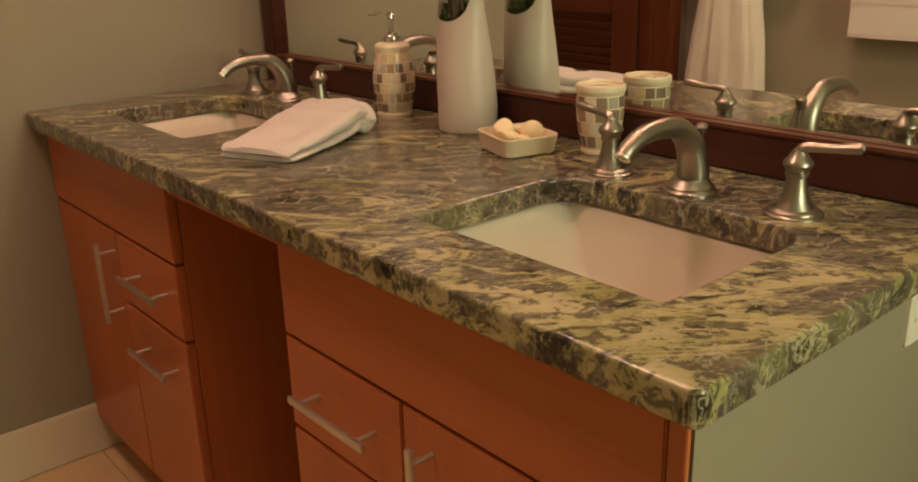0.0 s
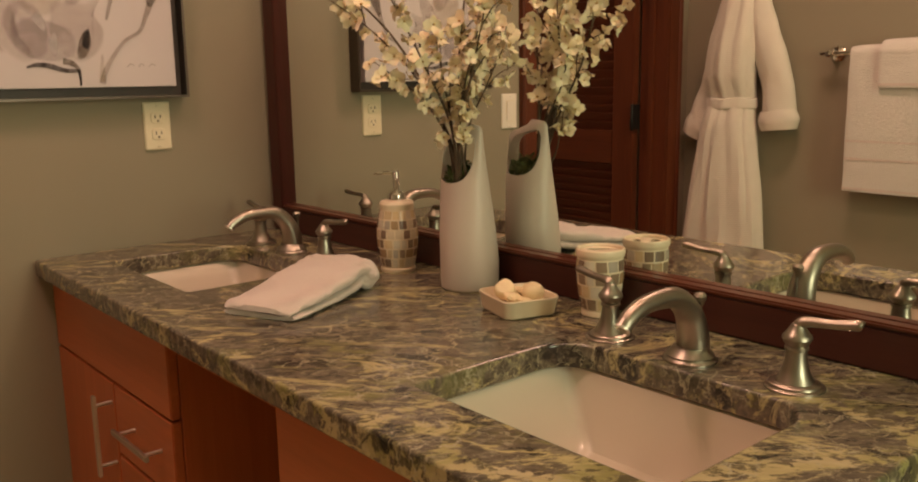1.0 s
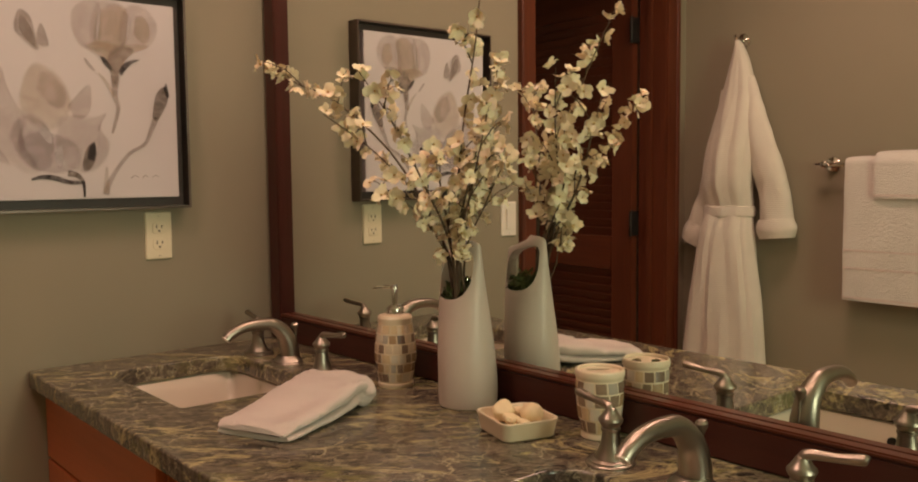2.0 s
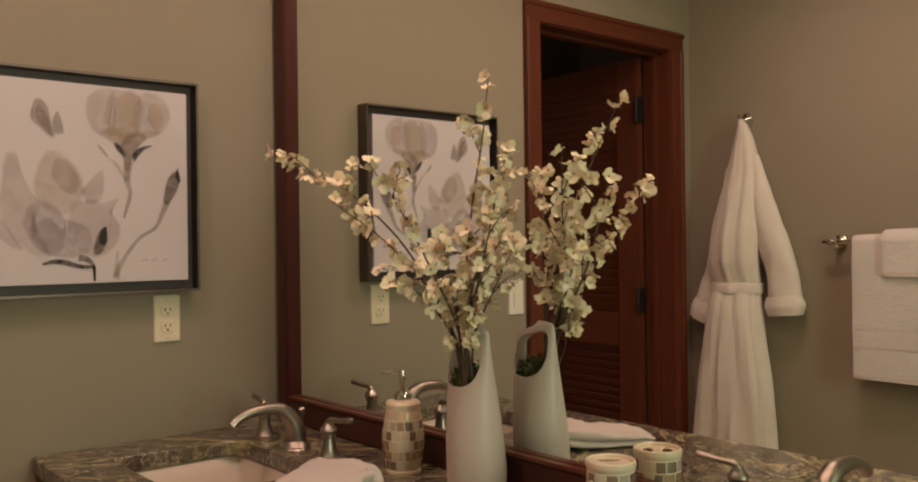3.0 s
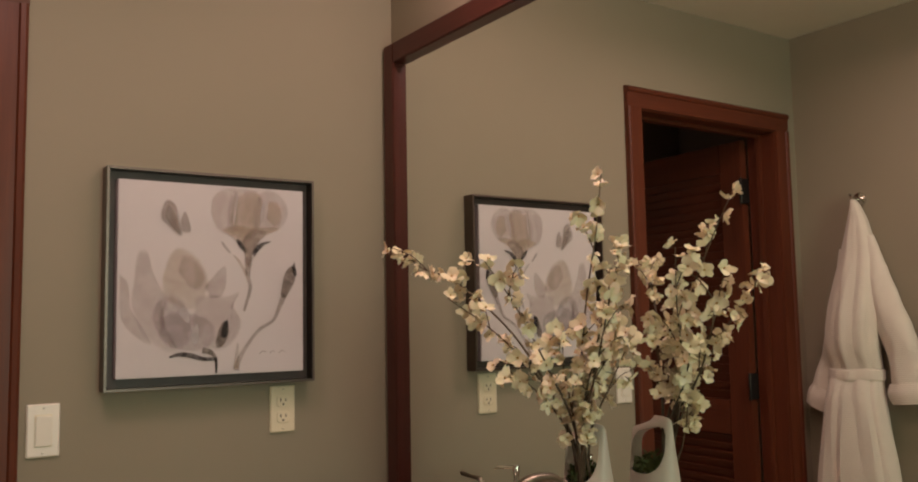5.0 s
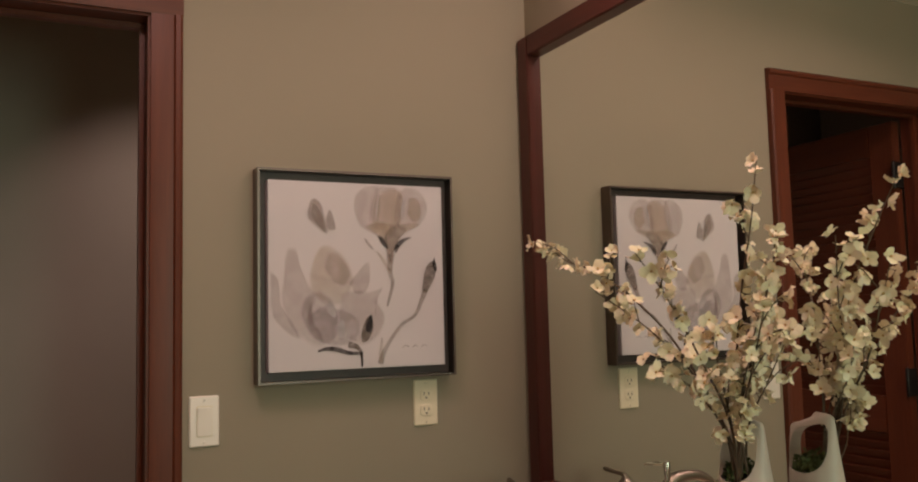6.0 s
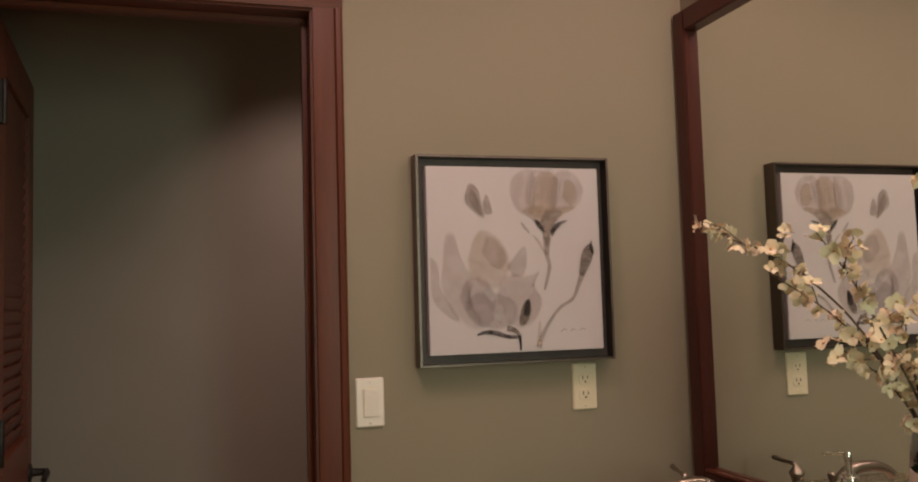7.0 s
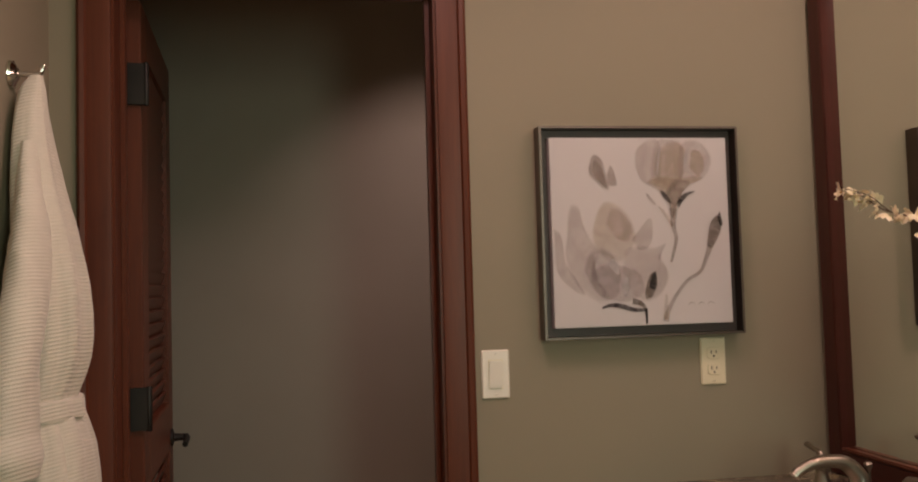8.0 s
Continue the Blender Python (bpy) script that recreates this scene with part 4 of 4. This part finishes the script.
# the fold at the back is rolled under
roll = sweep([(0.121, -0.0775, 0.036), (0.123, -0.076, 0.035), (0.126, -0.070, 0.034), (0.128, -0.055, 0.033), (0.126, 0.0, 0.034), (0.128, 0.055, 0.033), (0.126, 0.070, 0.034), (0.123, 0.076, 0.035), (0.121, 0.0775, 0.036)], [0.004, 0.016, 0.026, 0.0315, 0.0325, 0.0315, 0.026, 0.016, 0.004], 24, 1.0, 8)
for v in roll.verts:
    v.co += Vector((0.006, 0.003, 0.006)) * noise.noise(v.co * 38) + Vector((0.002, 0.001, 0.002)) * noise.noise(v.co * 95)
    v.co.z = max(v.co.z, 0.0008)
part("rolled_edge", roll, TOWELPINK, towel)

# ---- vase with flowering branches ----
VX, VY = -0.086, -0.886
vase = thing("flower_vase", (VX, VY, TOP), "tall white ceramic vase with a cut-out handle opening", "vase")


def section(z, thin=0.0, n=56):
    """The vase's outline at a height: round below, pinched to a flat, leaning fin above."""
    zs = (0.0, 0.010, 0.05, 0.10, 0.144, 0.188, 0.21, 0.244, 0.277, 0.300)
    b = float(np.interp(z, zs, (0.0540, 0.0557, 0.0557, 0.0532, 0.0470, 0.0400, 0.0355, 0.0262, 0.0165, 0.0105)))
    a = float(np.interp(z, zs, (0.0540, 0.0557, 0.0557, 0.0552, 0.0547, 0.0542, 0.0538, 0.0532, 0.0522, 0.0505)))
    c = float(np.interp(z, (0.05, 0.144, 0.188, 0.244, 0.30), (0.0, 0.007, 0.0108, 0.0135, 0.0145)))
    lift = 0.011 * min(max((z - 0.21) / 0.07, 0), 1)
    return [((b - thin) * math.cos(2 * math.pi * i / n), c + (a - thin) * math.sin(2 * math.pi * i / n), z - lift * math.sin(2 * math.pi * i / n)) for i in range(n)]


def shrink(ring, f, dz):
    c = sum(p[1] for p in ring) / len(ring)
    return [(p[0] * f, c + (p[1] - c) * f, p[2] + dz) for p in ring]


def solid(name, bm):
    ob = new(name, mesh_of(bm, VASEWHITE, name, 0))
    return ob


levels = [0.003 + 0.012 * k for k in range(24)]
hull = [shrink(section(0.0), 0.95, 0)] + [section(z) for z in levels] + [shrink(section(0.282), f, dz) for f, dz in ((0.985, 0.005), (0.94, 0.0095), (0.84, 0.0130), (0.6, 0.0155), (0.2, 0.0165))]
hollow = [shrink(section(0.010), 0.9, 0)] + [section(0.02 + 0.0155 * k, 0.0035) for k in range(13)]
# the window is cut right through below the arched grip
win = [(0.050, 0.2035), (0.020, 0.2000), (-0.006, 0.2030), (-0.022, 0.2140), (-0.0300, 0.2360), (-0.0310, 0.2620), (-0.0290, 0.2820), (-0.0180, 0.2905), (0.010, 0.2850), (0.036, 0.2775), (0.0510, 0.2640), (0.0570, 0.2450), (0.0580, 0.2200)]
win = [tuple(p) for p in spline(win + win[:1], 4)[:-1]]
hull_ob, hollow_ob, win_ob = solid("vase_hull", loft(hull)), solid("vase_hollow", loft(hollow)), solid("vase_window", prism(win, "x", -0.09, 0.09))
for cutter in (hollow_ob, win_ob):
    mod = hull_ob.modifiers.new("cut", "BOOLEAN")
    mod.operation, mod.solver, mod.object = "DIFFERENCE", "EXACT", cutter
body = bpy.data.meshes.new_from_object(hull_ob.evaluated_get(bpy.context.evaluated_depsgraph_get()))
for o in (hull_ob, hollow_ob, win_ob):
    bpy.data.objects.remove(o)
for p in body.polygons:
    p.use_smooth = True
body.set_sharp_from_angle(angle=radians(35))
part("body", body, None, vase)

moss = tagged(new("moss_filling", None), "green moss filling the mouth of the vase", "moss")
moss.matrix_world = pose(VX, VY + 0.012, TOP + 0.204)
rng = random.Random(5)
bm = bmesh.new()
for _ in range(900):
    u, v = rng.uniform(-1, 1), rng.uniform(-1, 1)
    if u * u + v * v > 1:
        continue
    lx, ly = u * 0.027, v * 0.043
    base = Vector((lx, ly, rng.uniform(-0.014, 0.034 - 0.022 * (u * u + v * v))))
    m = Matrix.Translation(base) @ Euler((rng.uniform(-1.2, 1.2), rng.uniform(-1.2, 1.2), rng.uniform(0, 6.3))).to_matrix().to_4x4()
    s = rng.uniform(0.004, 0.0095)
    q = [bm.verts.new(m @ Vector(c)) for c in ((0, 0, 0), (s * 0.45, 0, s * 0.7), (0, 0.1 * s, s * 1.4), (-s * 0.45, 0, s * 0.7))]
    bm.faces.new(q)
part("moss_leaves", bm, MOSS, moss)["kind"] = "stuff"

FOOT = Vector((-0.090, -0.880, TOP + 0.13))


def blossom_mesh(seed):
    """Four or five wavy petals round a small core."""
    r = random.Random(seed)
    bm = bmesh.new()
    n = r.choice((4, 5, 5))
    for k in range(n):
        a = 2 * math.pi * (k + r.uniform(-0.15, 0.15)) / n
        ln, wd, lift = r.uniform(0.0105, 0.0185), r.uniform(0.0065, 0.0115), r.uniform(-0.2, 1.5)
        grid = []
        for i in range(4):
            t = i / 3
            w = wd * (0.18 + 0.95 * math.sin(math.pi * min(0.28 + 0.62 * t, 1)) if i else 0.18)
            row = []
            for j in (-1, 0, 1):
                x, y = 0.0015 + ln * t, w * j * 0.85
                z = ln * lift * t * (1 - 0.45 * t) + (0.0022 * abs(j) * t) + r.uniform(-0.0036, 0.0036) * t
                row.append(bm.verts.new((x * math.cos(a) - y * math.sin(a), x * math.sin(a) + y * math.cos(a), z)))
            grid.append(row)
        for r0, r1 in zip(grid, grid[1:]):
            for j in range(2):
                bm.faces.new((r0[j], r0[j + 1], r1[j + 1], r1[j]))
    return mesh_of(finish(bm), PETAL, "blossom", 0)


BLOOMS = [blossom_mesh(i) for i in range(10)]
corebm = bmesh.new()
bmesh.ops.create_icosphere(corebm, subdivisions=1, radius=0.0021)
COREMESH = mesh_of(finish(corebm), CORE, "flower_core")


def branch(tip, mids, seed, blooms, start=0.45, spread=0.022, twigs=3, thick=0.0030):
    """One stem from the vase to its tip, with side twigs and blossoms towards its end."""
    r = random.Random(seed)
    foot = FOOT + Vector((r.uniform(-0.014, 0.012), r.uniform(-0.014, 0.014), 0))
    top = thing("flowering_branch", tuple(foot), "brown twig with cream blossoms standing in the vase", "flower branch", "branches in the vase")
    pts = [foot] + [Vector(p) + Vector((0.012, 0.006, 0)) * max(0.0, min(1.0, (1.25 - p[2]) / 0.07)) for p in mids] + [Vector(tip)]
    loc = [p - foot for p in pts]
    n = len(loc)
    part("stem", sweep([tuple(p) for p in loc], [thick * (1 - 0.72 * i / (n - 1)) for i in range(n)], 7, 1, 6), TWIG, top)
    line = [Vector(p) for p in spline([tuple(p) for p in loc], 12)]
    anchors = []
    for k in range(twigs):
        i = int(len(line) * (start + (0.92 - start) * (k + 0.3) / max(twigs, 1)))
        p, d = line[i], (line[min(i + 1, len(line) - 1)] - line[i - 1]).normalized()
        off = Vector((r.uniform(-1, 1), r.uniform(-1, 1), r.uniform(0.0, 0.8))).normalized()
        e = p + (d * 0.6 + off * 0.8).normalized() * r.uniform(0.05, 0.085)
        m = (p + e) / 2 + Vector((0, 0, 0.008))
        part("twig", sweep([tuple(p), tuple(m), tuple(e)], [thick * 0.45, thick * 0.35, thick * 0.22], 6, 1, 4), TWIG, top)
        anchors += [(p.lerp(e, t), 0.010) for t in (0.45, 0.65, 0.85, 1.0)]
    for k in range(blooms):
        t = start + (1 - start) * (k / max(blooms - 1, 1))
        i = min(int(t * (len(line) - 1)), len(line) - 1)
        anchors.append((line[i], spread * (1.15 - 0.75 * t)))
    for a, sp in anchors:
        off = Vector((r.uniform(-1, 1), r.uniform(-1, 1), r.uniform(-0.8, 1))) * sp
        place = a + off
        if off.length > 0.008:
            part("twig", sweep([tuple(a), tuple(a + off * 0.5 + Vector((0, 0, 0.002))), tuple(place)], [0.0009, 0.0008, 0.0007], 5, 1, 2), TWIG, top)
        b = part("blossom", BLOOMS[r.randrange(len(BLOOMS))], None, top)
        dirv = (off.normalized() + Vector((r.uniform(-1, 1), r.uniform(-1, 1), r.uniform(-0.6, 0.8)))).normalized()
        s = r.uniform(0.64, 1.14)
        b.matrix_local = Matrix.LocRotScale(place, dirv.to_track_quat("Z", "Y"), (s, s, s))
        c = part("flower_core", COREMESH, None, b)
        c.location = (0, 0, 0.0025)
    return top


branch((-0.335, -0.635, 1.521), [(-0.132, -0.876, 1.173), (-0.178, -0.817, 1.324), (-0.226, -0.760, 1.409), (-0.272, -0.707, 1.463), (-0.309, -0.665, 1.487)], 11, 17, 0.55, 0.014, 2)
branch((-0.171, -1.025, 1.625), [(-0.134, -0.905, 1.18), (-0.128, -0.912, 1.300), (-0.135, -0.940, 1.42), (-0.150, -0.985, 1.53)], 12, 15, 0.40, 0.014, 2)
branch((-0.359, -0.944, 1.479), [(-0.142, -0.900, 1.18), (-0.203, -0.915, 1.290), (-0.287, -0.933, 1.402)], 13, 14, 0.42, 0.020, 3)
branch((-0.310, -0.757, 1.425), [(-0.140, -0.880, 1.18), (-0.190, -0.860, 1.285), (-0.250, -0.815, 1.363)], 14, 14, 0.5, 0.018, 2)
branch((-0.070, -0.965, 1.515), [(-0.134, -0.912, 1.183), (-0.115, -0.930, 1.287), (-0.085, -0.950, 1.400)], 15, 15, 0.40, 0.024, 4)
branch((-0.245, -0.822, 1.305), [(-0.140, -0.888, 1.16), (-0.185, -0.868, 1.245)], 16, 15, 0.4, 0.022, 2, 0.0024)
branch((-0.140, -1.020, 1.465), [(-0.136, -0.915, 1.18), (-0.138, -0.960, 1.29), (-0.140, -0.990, 1.375)], 17, 15, 0.42, 0.024, 4)
branch((-0.165, -0.885, 1.370), [(-0.136, -0.895, 1.17), (-0.145, -0.890, 1.27)], 18, 13, 0.40, 0.024, 2)
branch((-0.150, -0.935, 1.215), [(-0.140, -0.910, 1.12), (-0.142, -0.925, 1.17)], 19, 9, 0.6, 0.020, 1, 0.0022)
branch((-0.105, -0.955, 1.400), [(-0.134, -0.905, 1.18), (-0.125, -0.930, 1.28)], 20, 14, 0.45, 0.024, 3)

branch((-0.050, -0.925, 1.385), [(-0.112, -0.893, 1.17), (-0.080, -0.905, 1.27)], 21, 10, 0.50, 0.022, 2)
branch((-0.078, -0.990, 1.350), [(-0.112, -0.905, 1.17), (-0.098, -0.950, 1.26)], 23, 9, 0.50, 0.022, 1, 0.0026)

# ---- robe on its hook ----
def rosette_bar(top, y, z):
    part("rosette", moved(lathe([(0.026, 0), (0.027, 0.003), (0.025, 0.008), (0.016, 0.012), (0.010, 0.016)], 28), Matrix.Translation((WEST, y, z)) @ pose(0, 0, 0, 0, 90)), CHROME, top)


hook = thing("robe_hook", (0, 0, 0), "chrome robe hook with a round wall plate", "hook")
HY, HZ = -0.262, 1.805
rosette_bar(hook, HY, HZ)
part("hook_arm", join(sweep([(WEST + 0.012, HY, HZ), (WEST + 0.035, HY, HZ - 0.001), (WEST + 0.052, HY, HZ + 0.001), (WEST + 0.060, HY, HZ + 0.010)], [0.0065, 0.0055, 0.005, 0.0045], 12), moved(lathe([(0.0005, 0), (0.007, 0.003), (0.007, 0.008), (0.0005, 0.011)], 12), Matrix.Translation((WEST + 0.060, HY, HZ + 0.008)))), CHROME, hook)

robe = thing("bath_robe", (WEST, HY, 0), "white ribbed cotton bathrobe hanging from a hook", "bathrobe")


def drape(sections, folds, depth, phase=0.0, n=72):
    """Hanging cloth: sections (z, y0, y1, x0, x1) from top to bottom, with upright folds."""
    out = []
    for z, y0, y1, x0, x1 in spline(sections, 6):
        ring = []
        for j in range(n):
            a = 2 * math.pi * j / n
            c, s = math.cos(a), math.sin(a)
            yy = (y0 + y1) / 2 + (y1 - y0) / 2 * c
            xx = (x0 + x1) / 2 + (x1 - x0) / 2 * s
            d = depth * min(1.0, abs(y1 - y0) / 0.25)
            w = d * 1.7 * (noise.noise((folds * 0.42 * c + phase, folds * 0.42 * s, z * 0.9)) + 0.45 * noise.noise((folds * 1.1 * c, folds * 1.1 * s + phase, z * 2.2)))
            w += 0.0045 * min(1.0, abs(y1 - y0) / 0.2) * noise.noise((yy * 34 + phase, z * 3.5, phase)) + 0.0015 * noise.noise((yy * 80, z * 30, phase))
            ring.append((max(xx + w * s, 0.004), yy + 0.5 * w * c, z + 0.003 * noise.noise((yy * 20, z * 8, phase))))
        out.append(ring)
    return loft(out)


part("torso", drape([(1.802, -0.012, 0.008, 0.036, 0.060), (1.775, -0.024, 0.014, 0.020, 0.066), (1.715, -0.048, 0.032, 0.010, 0.072), (1.600, -0.078, 0.060, 0.006, 0.092), (1.490, -0.092, 0.088, 0.006, 0.118), (1.380, -0.088, 0.112, 0.006, 0.136), (1.270, -0.080, 0.122, 0.006, 0.136), (1.185, -0.080, 0.112, 0.006, 0.110)], 6, 0.008), WAFFLE, robe)
part("skirt", drape([(1.165, -0.080, 0.112, 0.006, 0.112), (1.120, -0.084, 0.118, 0.006, 0.130), (1.05, -0.096, 0.130, 0.006, 0.144), (0.85, -0.134, 0.166, 0.006, 0.155), (0.68, -0.150, 0.194, 0.006, 0.155), (0.55, -0.156, 0.212, 0.006, 0.152), (0.53, -0.152, 0.208, 0.010, 0.146)], 5, 0.013, 2.0), WAFFLE, robe)
part("belt", drape([(1.184, -0.082, 0.116, 0.004, 0.116), (1.180, -0.086, 0.120, 0.003, 0.121), (1.150, -0.088, 0.122, 0.003, 0.123), (1.146, -0.084, 0.118, 0.004, 0.118)], 3, 0.003, 1.0), WAFFLE, robe, "tied cloth belt")


def sleeve(pts, name):
    rr = [p[3] for p in pts]
    line = [(p[0], p[1], p[2]) for p in pts]
    bm = sweep(line, rr, 28, 0.62, 8, (0, 1, 0))
    for v in bm.verts:
        v.co += Vector((0.007, 0.005, 0)) * noise.noise((v.co.x * 25, v.co.y * 28, v.co.z * 8)) + Vector((0.003, 0, 0)) * noise.noise((v.co.y * 60, v.co.z * 25, 3))
        v.co.x = max(v.co.x, 0.004)
    return part(name, bm, WAFFLE, robe)


s1 = sleeve([(0.050, -0.050, 1.66, 0.022), (0.060, -0.084, 1.50, 0.050), (0.062, -0.122, 1.37, 0.062), (0.056, -0.162, 1.25, 0.060), (0.056, -0.180, 1.115, 0.060)], "sleeve")
s2 = sleeve([(0.050, 0.036, 1.62, 0.022), (0.050, 0.060, 1.46, 0.034), (0.050, 0.088, 1.33, 0.042), (0.050, 0.122, 1.20, 0.048), (0.050, 0.172, 1.078, 0.046)], "sleeve")


def cuff(parent, p0, p1, r):
    part("cuff", sweep([p0, tuple((a + b) / 2 for a, b in zip(p0, p1)), p1], [r * 0.90, r * 1.06, r * 0.90], 28, 0.60, 4, (0, 1, 0)), WAFFLE, parent, "turned-back cuff")


cuff(s1, (0.056, -0.172, 1.140), (0.056, -0.178, 1.070), 0.074)
cuff(s2, (0.050, 0.152, 1.110), (0.050, 0.188, 1.036), 0.056)

# ---- towel bar with towels ----
BARZ, BARX = 1.335, WEST + 0.062
rail = thing("towel_bar", (0, 0, 0), "chrome towel bar with round wall plates", "towel bar")
for y in (-0.622, -1.230):
    rosette_bar(rail, y, BARZ)
    part("post", moved(lathe([(0.008, 0), (0.008, 0.045), (0.0115, 0.048), (0.0115, 0.076), (0.008, 0.078)], 20), Matrix.Translation((WEST + 0.006, y, BARZ)) @ pose(0, 0, 0, 0, 90)), CHROME, rail)
part("bar", moved(lathe([(0.007, 0), (0.0078, 0.004), (0.0078, 0.676), (0.007, 0.68)], 20), Matrix.Translation((BARX, -0.585, BARZ)) @ pose(0, 0, 0, 90)), CHROME, rail)


def hung(name, y0, y1, zf, zb, t, gap, label, bands):
    """A towel laid over the bar: front and back leaves joined over the top, with soft edges."""
    top = thing(name, (BARX, (y0 + y1) / 2, BARZ), label, "towel", "towels on the bar")
    w = abs(y1 - y0) / 2
    line = [(gap, zf - BARZ)] + [(gap, zf - BARZ + (0.0 - zf + BARZ) * k) for k in (0.25, 0.5, 0.75, 0.94)]
    line += [(gap * math.cos(radians(a)), gap * math.sin(radians(a))) for a in (10, 50, 90, 130, 170)]
    line += [(-gap, (zb - BARZ) * k) for k in (0.06, 0.3, 0.6, 1.0)]
    out = []
    pts = spline(line, 4)
    for i, p in enumerate(pts):
        a, b = pts[max(i - 1, 0)], pts[min(i + 1, len(pts) - 1)]
        d = (b - a) / (np.linalg.norm(b - a) + 1e-9)
        nx, nz = d[1], -d[0]
        ring = []
        for j in range(24):
            an = 2 * math.pi * j / 24
            c, s = math.cos(an), math.sin(an)
            yy = w * (abs(c) ** 0.3) * (1 if c > 0 else -1)
            th = t * (abs(s) ** 0.5) * (1 if s > 0 else -1) + 0.0022 * noise.noise((yy * 12, p[1] * 10, gap * 90))
            ring.append((p[0] + nx * th, yy + 0.003 * noise.noise((p[1] * 9, gap * 50, 0)), p[1] + nz * th))
        out.append(ring)
    part("cloth", loft(out), TERRY, top)
    for z in bands:
        part("woven_band", box((gap + t - 0.002, -w + 0.004, z - BARZ - 0.004), (gap + t + 0.0012, w - 0.004, z - BARZ + 0.004), 0.001), TOWELPINK, top, "flat woven border band")
    return top


hung("bath_towel", -0.697, -1.105, 0.875, 0.92, 0.009, 0.018, "white terry bath towel folded over the towel bar", (1.045, 0.985, 0.885))
hung("small_towel", -0.803, -1.010, 1.222, 1.23, 0.007, 0.036, "small white terry towel over the bath towel", (1.232,))

# ---- floor tiles ----
tile = mesh_of(box((-0.1635, -0.1635, -0.006), (0.1635, 0.1635, 0.0), 0.0015, 1), TILE, "floor_tile")
for i in range(-1, 5):
    for j in range(-4, 11):
        if i < 0 and -1 < j < 5:
            continue
        p = part("tile", tile, None, floor)
        p.location = (-0.435 - 0.330 * (i + 0.5) + 0.165, -0.165 - 0.330 * j, 0.0)
